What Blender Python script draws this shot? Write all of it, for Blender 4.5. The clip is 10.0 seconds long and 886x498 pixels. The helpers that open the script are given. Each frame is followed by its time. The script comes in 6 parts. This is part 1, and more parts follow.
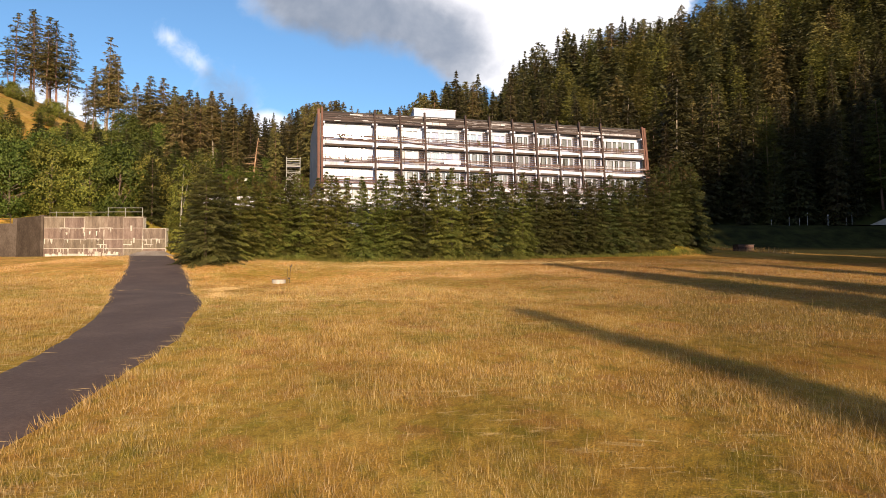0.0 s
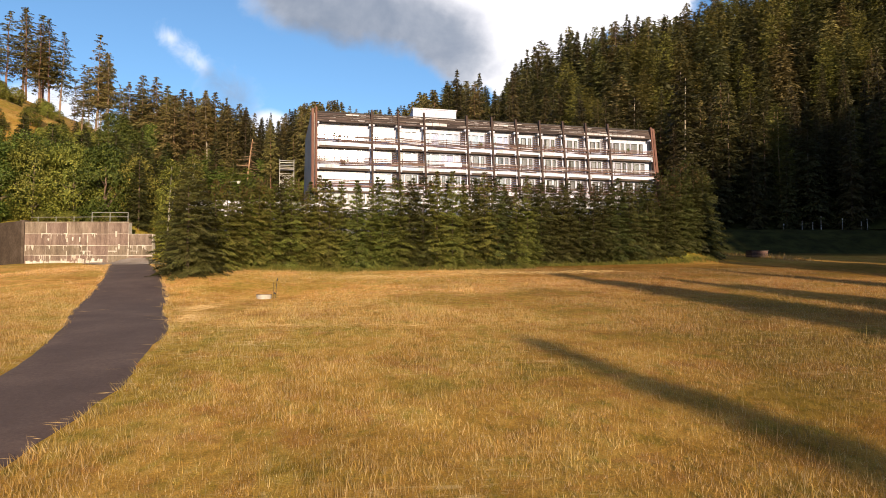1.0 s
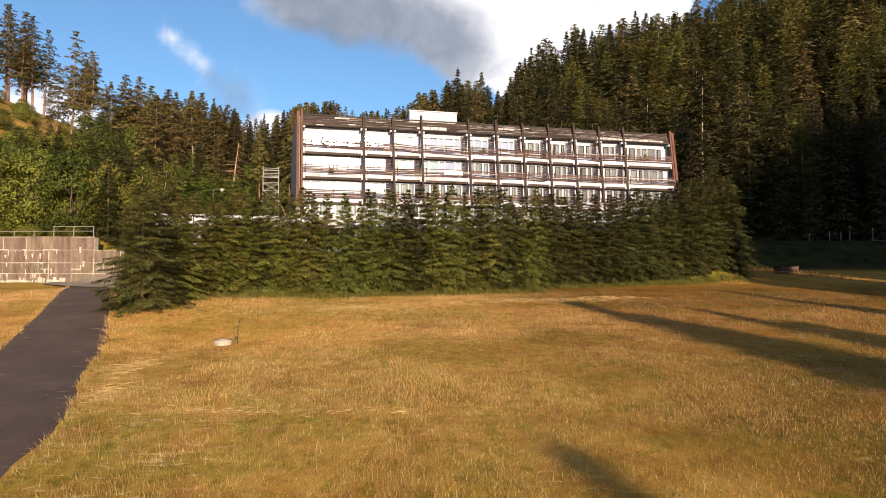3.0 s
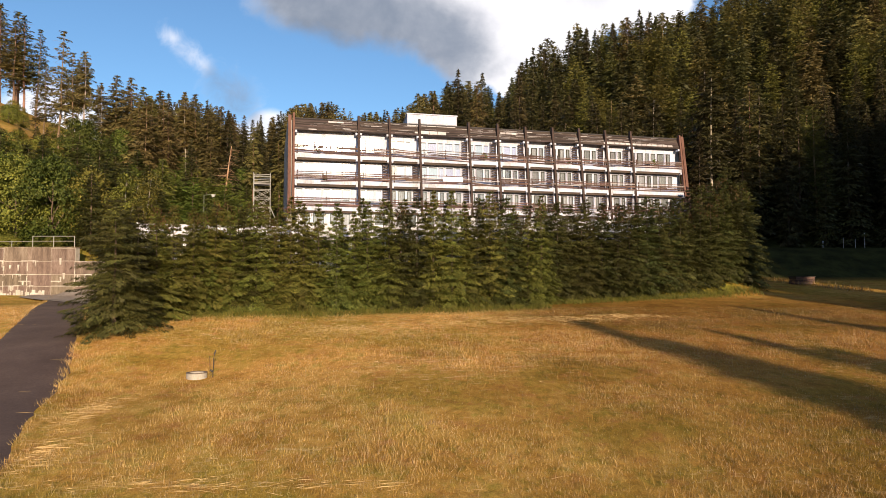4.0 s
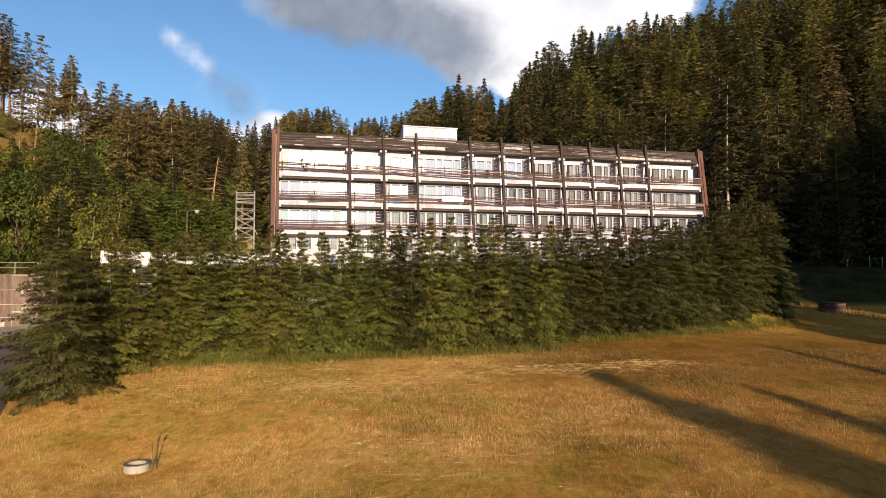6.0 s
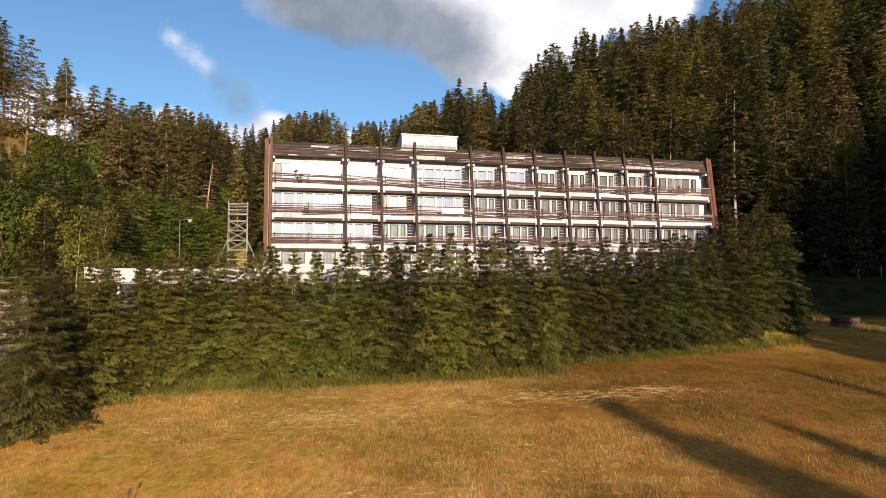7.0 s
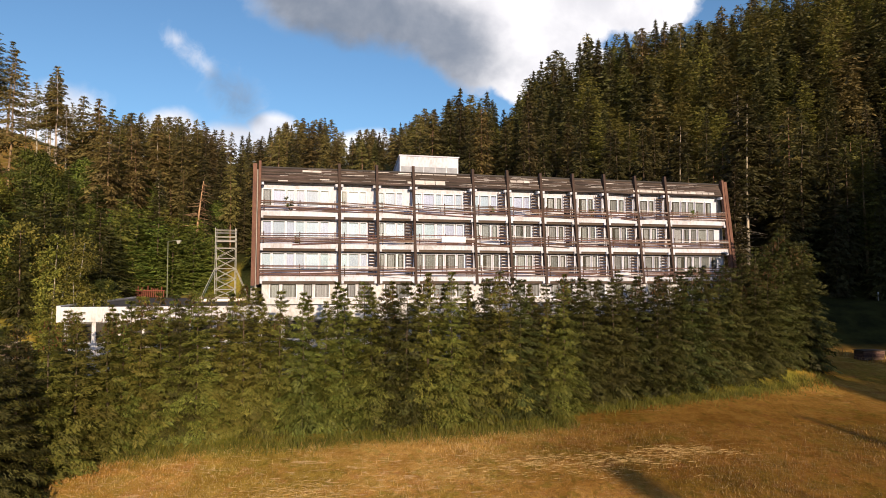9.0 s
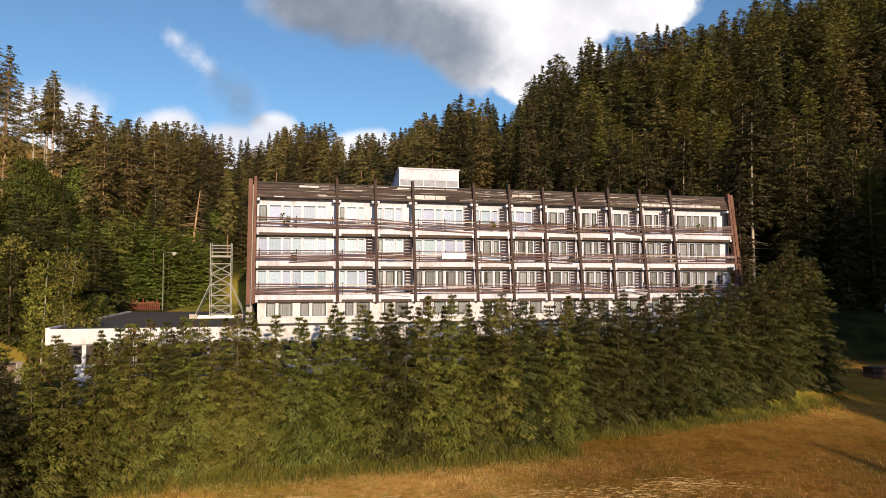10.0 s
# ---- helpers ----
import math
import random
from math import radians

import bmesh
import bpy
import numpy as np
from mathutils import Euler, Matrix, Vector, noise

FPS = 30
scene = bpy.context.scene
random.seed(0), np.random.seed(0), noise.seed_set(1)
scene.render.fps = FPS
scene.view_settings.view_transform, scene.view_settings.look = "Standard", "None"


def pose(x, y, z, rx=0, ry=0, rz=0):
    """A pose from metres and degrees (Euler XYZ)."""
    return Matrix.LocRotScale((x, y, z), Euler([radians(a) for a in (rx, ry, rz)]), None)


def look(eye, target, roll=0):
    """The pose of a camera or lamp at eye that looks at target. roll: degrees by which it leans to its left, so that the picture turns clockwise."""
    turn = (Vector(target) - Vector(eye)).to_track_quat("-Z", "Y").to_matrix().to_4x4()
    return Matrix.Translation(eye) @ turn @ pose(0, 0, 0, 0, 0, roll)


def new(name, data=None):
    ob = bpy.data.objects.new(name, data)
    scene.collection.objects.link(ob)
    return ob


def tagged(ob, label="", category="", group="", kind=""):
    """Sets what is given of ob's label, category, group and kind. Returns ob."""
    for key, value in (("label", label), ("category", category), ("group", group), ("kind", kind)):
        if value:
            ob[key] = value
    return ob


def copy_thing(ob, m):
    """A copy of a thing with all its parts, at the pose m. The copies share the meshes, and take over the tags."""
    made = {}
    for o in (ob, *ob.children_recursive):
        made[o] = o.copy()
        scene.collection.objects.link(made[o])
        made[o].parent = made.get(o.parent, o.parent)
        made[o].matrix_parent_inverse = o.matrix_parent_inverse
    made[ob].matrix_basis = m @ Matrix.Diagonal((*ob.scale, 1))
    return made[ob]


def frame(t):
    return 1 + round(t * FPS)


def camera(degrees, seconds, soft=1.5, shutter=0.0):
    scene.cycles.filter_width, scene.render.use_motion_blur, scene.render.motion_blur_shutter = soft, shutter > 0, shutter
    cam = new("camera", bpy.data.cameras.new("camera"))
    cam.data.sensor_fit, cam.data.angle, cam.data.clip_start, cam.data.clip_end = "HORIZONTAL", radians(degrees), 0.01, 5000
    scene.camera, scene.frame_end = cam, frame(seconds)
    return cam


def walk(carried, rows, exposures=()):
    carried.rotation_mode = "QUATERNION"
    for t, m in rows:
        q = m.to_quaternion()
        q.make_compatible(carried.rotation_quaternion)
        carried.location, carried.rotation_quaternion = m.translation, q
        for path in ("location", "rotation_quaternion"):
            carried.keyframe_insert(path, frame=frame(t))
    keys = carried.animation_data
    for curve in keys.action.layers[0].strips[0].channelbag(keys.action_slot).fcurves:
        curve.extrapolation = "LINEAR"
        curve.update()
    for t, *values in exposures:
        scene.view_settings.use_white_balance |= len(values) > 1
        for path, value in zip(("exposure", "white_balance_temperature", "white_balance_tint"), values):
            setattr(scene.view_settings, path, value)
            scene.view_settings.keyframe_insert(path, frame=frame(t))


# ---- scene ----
cam = camera(68.3, 10.0, soft=0.75)
METRES, EYE, TILT, LEAN, TURN = 32.0, 4.0, 2.5, 0.0, 0.0
ROWS = [
    (0.0, 0.0, 0.0, 0.0, 0.0, 0.0, 0.0),
    (0.5, 0.001, 0.0632, 0.0137, 0.03, -0.0, 0.0),
    (1.0, 0.0024, 0.1229, 0.026, 0.07, -0.0, -0.01),
    (1.5, 0.0037, 0.1822, 0.0395, 0.1, -0.02, -0.0),
    (2.0, 0.0055, 0.2455, 0.0558, 0.12, -0.03, 0.02),
    (2.5, 0.0073, 0.3052, 0.0714, 0.15, -0.03, 0.01),
    (4.0, 0.0136, 0.4782, 0.125, 0.23, -0.06, 0.01),
    (4.5, 0.0151, 0.5284, 0.1438, 0.26, -0.04, 0.01),
    (5.0, 0.0165, 0.5792, 0.1641, 0.28, -0.02, 0.01),
    (6.5, 0.0214, 0.7072, 0.2248, 0.35, 0.02, -0.01),
    (7.0, 0.0222, 0.7442, 0.245, 0.37, 0.04, -0.01),
    (7.5, 0.0231, 0.7786, 0.2653, 0.39, 0.07, -0.01),
    (8.0, 0.0229, 0.8117, 0.2878, 0.4, 0.08, -0.01),
    (8.5, 0.0233, 0.8394, 0.3096, 0.43, 0.09, -0.03),
    (9.0, 0.0231, 0.8648, 0.3315, 0.44, 0.1, -0.04),
    (9.5, 0.0231, 0.8886, 0.3557, 0.46, 0.11, -0.04),
    (10.0, 0.0228, 0.9079, 0.3789, 0.46, 0.07, -0.04),
]
walk(cam, [(t, pose(0, 0, EYE, TILT, LEAN, TURN) @ pose(METRES * x, METRES * y, METRES * z, 90 + pitch, roll, yaw)) for t, x, y, z, yaw, pitch, roll in ROWS],
     exposures=[(0.0, 0.82), (2.5, 0.77), (5.0, 0.62), (7.5, 0.56), (10.0, 0.48)])

# ---------------------------------------------------------------- world, sun
SUN_AZ, SUN_EL = 19.0, 12.3          # degrees to the right of straight behind the first camera, and up
SUN_DIR = Vector((math.sin(radians(SUN_AZ)) * math.cos(radians(SUN_EL)), -math.cos(radians(SUN_AZ)) * math.cos(radians(SUN_EL)), math.sin(radians(SUN_EL))))


class Nodes:
    """Short hand for building node trees."""

    def __init__(self, tree):
        self.tree = tree
        tree.nodes.clear()

    def add(self, kind, **settings):
        n = self.tree.nodes.new(kind)
        for k, v in settings.items():
            if k == "operation": n.operation = v
            elif k == "data_type": n.data_type = v
            elif k == "blend_type": n.blend_type = v
            elif k == "feature": n.feature = v
            elif k == "clamp": n.clamp = v
        return n

    def link(self, a, b):
        self.tree.links.new(a, b)

    def put(self, value, socket):
        if hasattr(value, "is_output") or hasattr(value, "links"):
            self.link(value, socket)
        else:
            socket.default_value = value

    def math(self, op, a, b=0.0, c=0.0, clamp=False):
        n = self.tree.nodes.new("ShaderNodeMath")
        n.operation, n.use_clamp = op, clamp
        for v, s in zip((a, b, c), n.inputs):
            self.put(v, s)
        return n.outputs[0]

    def noise(self, vector, scale, detail=3.0, rough=0.55, distortion=0.0):
        n = self.tree.nodes.new("ShaderNodeTexNoise")
        if vector is not None:
            self.link(vector, n.inputs["Vector"])
        n.inputs["Scale"].default_value, n.inputs["Detail"].default_value = scale, detail
        n.inputs["Roughness"].default_value, n.inputs["Distortion"].default_value = rough, distortion
        return n.outputs["Fac"]

    def mix(self, fac, a, b, blend="MIX"):
        n = self.tree.nodes.new("ShaderNodeMix")
        n.data_type, n.blend_type = "RGBA", blend
        self.put(fac, n.inputs[0])
        for v, s in ((a, n.inputs[6]), (b, n.inputs[7])):
            self.put(v if not isinstance(v, tuple) or len(v) == 4 else (*v, 1.0), s)
        return n.outputs[2]

    def ramp(self, fac, *stops):
        n = self.tree.nodes.new("ShaderNodeValToRGB")
        self.put(fac, n.inputs[0])
        e = n.color_ramp.elements
        while len(e) < len(stops):
            e.new(0.5)
        for el, (p, c) in zip(e, stops):
            el.position, el.color = p, (c, c, c, 1) if isinstance(c, (int, float)) else (*c, 1)
        return n.outputs[0]

    def smooth(self, v, lo, hi):
        n = self.tree.nodes.new("ShaderNodeMapRange")
        n.interpolation_type = "SMOOTHSTEP"
        self.put(v, n.inputs[0])
        self.put(lo, n.inputs[1]), self.put(hi, n.inputs[2])
        return n.outputs[0]

    def scaled(self, vector, x, y, z):
        n = self.tree.nodes.new("ShaderNodeMapping")
        self.link(vector, n.inputs[0])
        n.inputs["Scale"].default_value = (x, y, z)
        return n.outputs[0]


def build_world():
    """Evening sky with a large cumulus ahead, small torn clouds low down, and added cloud out of view."""
    w = bpy.data.worlds.new("evening_sky")
    scene.world = w
    w.use_nodes = True
    N = Nodes(w.node_tree)
    sky = N.add("ShaderNodeTexSky")
    sky.sky_type, sky.sun_disc = "NISHITA", False
    sky.sun_elevation, sky.sun_rotation = radians(SUN_EL), radians(180 - SUN_AZ)
    sky.air_density, sky.dust_density, sky.ozone_density, sky.altitude = 1.0, 0.3, 2.5, 700
    geo = N.add("ShaderNodeTexCoord").outputs["Generated"]
    sep = N.add("ShaderNodeSeparateXYZ")
    N.link(geo, sep.inputs[0])
    X, Y, Z = sep.outputs
    yy = N.math("MAXIMUM", Y, 0.05)
    a, b = N.math("DIVIDE", X, yy), N.math("DIVIDE", Z, yy)      # flat sky coordinates ahead
    comb = N.add("ShaderNodeCombineXYZ")
    N.link(a, comb.inputs[0]), N.link(b, comb.inputs[1])
    flat = comb.outputs[0]
    n1 = N.noise(flat, 5.0, 6.0, 0.55)
    n2 = N.noise(flat, 16.0, 6.0, 0.62)
    wob = N.math("ADD", N.math("MULTIPLY", N.math("SUBTRACT", n1, 0.5), 0.9), N.math("MULTIPLY", N.math("SUBTRACT", n2, 0.5), 0.35))

    def blob(cx, cy, rx, ry, turn=0.0):
        """1 in the middle of an ellipse of sky, falling to 0 at its edge and below beyond it."""
        c, s = math.cos(radians(turn)), math.sin(radians(turn))
        da, db = N.math("SUBTRACT", a, cx), N.math("SUBTRACT", b, cy)
        p = N.math("DIVIDE", N.math("ADD", N.math("MULTIPLY", da, c), N.math("MULTIPLY", db, s)), rx)
        q = N.math("DIVIDE", N.math("SUBTRACT", N.math("MULTIPLY", db, c), N.math("MULTIPLY", da, s)), ry)
        return N.math("SUBTRACT", 1.0, N.math("SQRT", N.math("ADD", N.math("MULTIPLY", p, p), N.math("MULTIPLY", q, q))))

    def union(*fields):
        out = fields[0]
        for f in fields[1:]:
            out = N.math("MAXIMUM", out, f)
        return out

    big = union(blob(-0.13, 0.50, 0.30, 0.165, -14), blob(0.08, 0.42, 0.20, 0.14, -10), blob(0.14, 0.34, 0.16, 0.085, -25), blob(0.28, 0.52, 0.16, 0.16), blob(0.10, 0.62, 0.6, 0.2))
    streak = union(blob(-0.424, 0.372, 0.024, 0.017, -35), blob(-0.380, 0.332, 0.075, 0.019, -43), blob(-0.325, 0.280, 0.070, 0.036, -38))
    low = union(blob(-0.33, 0.20, 0.12, 0.05), blob(-0.13, 0.20, 0.08, 0.035), blob(-0.272, 0.232, 0.055, 0.036), blob(-0.44, 0.228, 0.075, 0.042), blob(-0.62, 0.22, 0.12, 0.09), blob(-0.52, 0.20, 0.1, 0.05))
    mb = N.smooth(N.math("ADD", big, N.math("MULTIPLY", wob, 0.8)), 0.02, N.math("SUBTRACT", 0.30, N.math("MULTIPLY", N.smooth(a, -0.1, 0.1), 0.16)))
    torn = N.math("MULTIPLY", N.math("SUBTRACT", N.noise(flat, 26.0, 6.0, 0.65, 0.6), 0.5), 1.7)
    ms = N.math("MULTIPLY", N.smooth(N.math("ADD", N.math("MULTIPLY", streak, 0.8), N.math("ADD", torn, N.math("MULTIPLY", wob, 0.8))), -0.15, 1.1), 0.55)
    ml = N.math("MULTIPLY", N.smooth(N.math("ADD", low, N.math("MULTIPLY", wob, 1.2)), 0.0, 0.5), 0.85)
    ahead = N.smooth(Y, 0.25, 0.45)
    other = N.math("MULTIPLY", N.smooth(N.noise(geo, 2.2, 6.0, 0.55), 0.44, 0.62), N.math("SUBTRACT", 1.0, ahead))
    mask = N.math("MAXIMUM", N.math("MULTIPLY", union(mb, ms, ml), ahead), other)
    # grey belly of the big cloud, bright crown
    belly = union(blob(-0.12, 0.385, 0.26, 0.115, -14), blob(-0.20, 0.47, 0.26, 0.11, -14), blob(-0.330, 0.285, 0.065, 0.05, -40))
    grey = N.smooth(N.math("ADD", belly, N.math("MULTIPLY", wob, 0.8)), -0.12, 0.50)
    billow = N.smooth(N.noise(flat, 7.0, 6.0, 0.55, 0.2), 0.30, 0.70)
    bright = N.mix(billow, (9.6, 9.3, 9.4), (6.6, 6.5, 6.9))
    cloud = N.mix(N.math("MULTIPLY", grey, N.math("ADD", 0.80, N.math("MULTIPLY", billow, 0.2))), bright, (1.75, 2.10, 2.75))
    # cloud out of view is added, greyed to temper the blue skylight
    cloud = N.mix(ahead, (2.9, 2.8, 2.8), cloud)
    out = N.mix(mask, N.mix(1.0, sky.outputs[0], (0.95, 1.10, 1.20), "MULTIPLY"), cloud)
    bg = N.add("ShaderNodeBackground")
    N.link(out, bg.inputs[0])
    bg.inputs[1].default_value = 0.09
    N.link(bg.outputs[0], N.add("ShaderNodeOutputWorld").inputs[0])


build_world()
sun_data = bpy.data.lights.new("sun", "SUN")
sun_data.energy, sun_data.angle, sun_data.color = 4.6, radians(0.55), (1.0, 0.755, 0.49)
sun = new("sun", sun_data)
sun.matrix_world = look(SUN_DIR * 100, (0, 0, 0))


# ---------------------------------------------------------------- materials
def material(name, colours, scale=1.0, rough=0.8, bump=0.0, bump_scale=None, metal=0.0, stretch=(1, 1, 1), per_object=0.0, detail_scale=None, where="Object"):
    """A surface whose colour wanders between two or three colours at two scales, with a fine relief."""
    m = bpy.data.materials.new(name)
    m.use_nodes = True
    N = Nodes(m.node_tree)
    bs = N.add("ShaderNodeBsdfPrincipled")
    N.link(bs.outputs[0], N.add("ShaderNodeOutputMaterial").inputs[0])
    co = N.scaled(N.add("ShaderNodeTexCoord").outputs[where], *stretch)
    big = N.noise(co, scale, 4.0, 0.6)
    fine = N.noise(co, detail_scale or scale * 9, 3.0, 0.65)
    f = N.math("ADD", N.math("MULTIPLY", big, 0.6), N.math("MULTIPLY", fine, 0.4))
    k = len(colours)
    col = N.ramp(f, *[(0.34 + 0.32 * i / max(1, k - 1), c) for i, c in enumerate(colours)])
    if per_object:
        r = N.add("ShaderNodeObjectInfo").outputs["Random"]
        hsv = N.add("ShaderNodeHueSaturation")
        N.link(col, hsv.inputs["Color"])
        N.link(N.math("ADD", N.math("MULTIPLY", r, 2 * per_object), 1 - per_object), hsv.inputs["Value"])
        N.link(N.math("ADD", N.math("MULTIPLY", N.math("FRACT", N.math("MULTIPLY", r, 7.31)), 0.05), 0.475), hsv.inputs["Hue"])
        col = hsv.outputs[0]
    N.link(col, bs.inputs["Base Color"])
    bs.inputs["Roughness"].default_value, bs.inputs["Metallic"].default_value = rough, metal
    if bump:
        bp = N.add("ShaderNodeBump")
        bp.inputs["Strength"].default_value, bp.inputs["Distance"].default_value = bump, 0.02
        N.link(N.noise(co, bump_scale or scale * 20, 4.0, 0.7), bp.inputs["Height"])
        N.link(bp.outputs[0], bs.inputs["Normal"])
    return m


def leaf_material(name, dark, mid, light, per_object=0.2, gloss=0.55, lucent=0.25):
    """Foliage: every spray has a tint of its own; a little light comes through."""
    m = bpy.data.materials.new(name)
    m.use_nodes = True
    N = Nodes(m.node_tree)
    geo = N.add("ShaderNodeNewGeometry")
    col = N.ramp(geo.outputs["Random Per Island"], (0.0, dark), (0.5, mid), (1.0, light))
    pos = N.add("ShaderNodeTexCoord").outputs["Object"]
    col = N.mix(N.smooth(N.noise(pos, 0.7, 3.0), 0.4, 0.65), N.mix(1.0, col, (0.72, 0.72, 0.7), "MULTIPLY"), col)
    r = N.add("ShaderNodeObjectInfo").outputs["Random"]
    own = N.add("ShaderNodeAttribute")
    own.attribute_name = "tint"                 # tree by tree, where many stand in one mesh
    hsv = N.add("ShaderNodeHueSaturation")
    N.link(col, hsv.inputs["Color"])
    N.link(N.math("ADD", N.math("ADD", N.math("MULTIPLY", r, 2 * per_object), 1 - per_object), own.outputs["Fac"]), hsv.inputs["Value"])
    N.link(N.math("ADD", N.math("ADD", N.math("MULTIPLY", N.math("FRACT", N.math("MULTIPLY", r, 5.7)), 0.05), 0.475), N.math("MULTIPLY", own.outputs["Fac"], 0.05)), hsv.inputs["Hue"])
    bs = N.add("ShaderNodeBsdfPrincipled")
    N.link(hsv.outputs[0], bs.inputs["Base Color"])
    bs.inputs["Roughness"].default_value = gloss
    bs.inputs["Specular IOR Level"].default_value = 0.25
    tr = N.add("ShaderNodeBsdfTranslucent")
    N.link(hsv.outputs[0], tr.inputs[0])
    mx = N.add("ShaderNodeMixShader")
    mx.inputs[0].default_value = lucent
    N.link(bs.outputs[0], mx.inputs[1]), N.link(tr.outputs[0], mx.inputs[2])
    N.link(mx.outputs[0], N.add("ShaderNodeOutputMaterial").inputs[0])
    return m


def meadow_colour(N, co):
    """Dry turf by place: gold and tan, olive hollows, reddish bare spots, pale lying straw."""
    wide = N.noise(co, 0.11, 4.0, 0.6)
    mid = N.noise(co, 0.5, 4.0, 0.6)
    tuft = N.noise(N.scaled(co, 1.0, 0.55, 1.0), 3.2, 4.0, 0.65)
    gold = N.ramp(N.math("ADD", N.math("MULTIPLY", mid, 0.55), N.math("MULTIPLY", tuft, 0.45)), (0.36, (0.46, 0.258, 0.062)), (0.5, (0.62, 0.374, 0.104)), (0.64, (0.76, 0.505, 0.175)))
    green = N.ramp(tuft, (0.35, (0.28, 0.210, 0.029)), (0.62, (0.46, 0.340, 0.058)))
    col = N.mix(N.math("MULTIPLY", N.smooth(N.math("ADD", wide, N.math("MULTIPLY", N.math("SUBTRACT", mid, 0.5), 0.5)), 0.46, 0.62), 0.68), gold, green)
    olive = N.smooth(N.noise(N.scaled(co, 1.0, 0.6, 1.0), 1.7, 5.0, 0.65), 0.50, 0.66)
    col = N.mix(N.math("MULTIPLY", olive, 0.75), col, N.mix(1.0, col, (0.62, 0.76, 0.50), "MULTIPLY"))
    red = N.smooth(N.noise(co, 0.8, 4.0, 0.65), 0.54, 0.68)
    col = N.mix(N.math("MULTIPLY", red, 0.50), col, (0.52, 0.245, 0.105))
    streak = N.smooth(N.noise(N.scaled(co, 0.75, 2.3, 1.0), 1.0, 6.0, 0.7, 1.6), 0.55, 0.66)
    pos = N.add("ShaderNodeSeparateXYZ")             # flattened straw lies thickest before the hedge
    N.link(co, pos.inputs[0])
    off = N.math("ABSOLUTE", N.math("SUBTRACT", pos.outputs[1], N.math("ADD", 62.5, N.math("MULTIPLY", pos.outputs[0], 0.12))))
    laid = N.math("MULTIPLY", N.math("SUBTRACT", 1.0, N.smooth(off, 1.5, 6.0)), N.smooth(N.noise(co, 0.28, 3.0, 0.5), 0.42, 0.58))
    streak = N.math("MULTIPLY", streak, N.math("MAXIMUM", laid, N.smooth(N.noise(co, 0.10, 3.0, 0.5), 0.46, 0.60)))
    col = N.mix(N.math("MULTIPLY", streak, 0.85), col, (0.86, 0.64, 0.38))
    blotch = N.smooth(N.noise(co, 0.38, 5.0, 0.65, 0.5), 0.50, 0.66)             # darker, trodden sward
    col = N.mix(N.math("MULTIPLY", blotch, 0.75), col, N.mix(1.0, col, (0.76, 0.72, 0.60), "MULTIPLY"))
    col = N.mix(1.0, col, (1.13, 1.12, 1.05), "MULTIPLY")
    px = N.add("ShaderNodeSeparateXYZ")             # darker, redder and browner on the far side of the field
    N.link(co, px.inputs[0])
    run = N.math("ADD", px.outputs[1], N.math("MULTIPLY", N.math("SUBTRACT", wide, 0.5), 26.0))      # darker low down the slope, paler above
    col = N.mix(N.math("SUBTRACT", 1.0, N.smooth(run, 16.0, 42.0)), col, N.mix(1.0, col, (0.87, 0.86, 0.72), "MULTIPLY"))
    col = N.mix(N.math("MULTIPLY", N.smooth(run, 40.0, 52.0), N.math("SUBTRACT", 1.0, N.smooth(run, 60.0, 70.0))), col, N.mix(1.0, col, (1.19, 1.11, 1.18), "MULTIPLY"))
    east = N.smooth(N.math("ADD", px.outputs[0], N.math("MULTIPLY", N.math("SUBTRACT", wide, 0.5), 30.0)), -4.0, 16.0)
    east = N.math("MULTIPLY", east, N.math("SUBTRACT", 1.0, N.smooth(px.outputs[1], 72.0, 86.0)))
    col = N.mix(east, col, N.mix(1.0, col, (0.62, 0.56, 0.46), "MULTIPLY"))
    browner = N.math("MULTIPLY", N.smooth(px.outputs[1], 55.0, 64.0), N.smooth(px.outputs[0], 2.0, 11.0))
    col = N.mix(browner, col, N.mix(1.0, col, (0.80, 0.75, 0.68), "MULTIPLY"))
    return col, mid, tuft


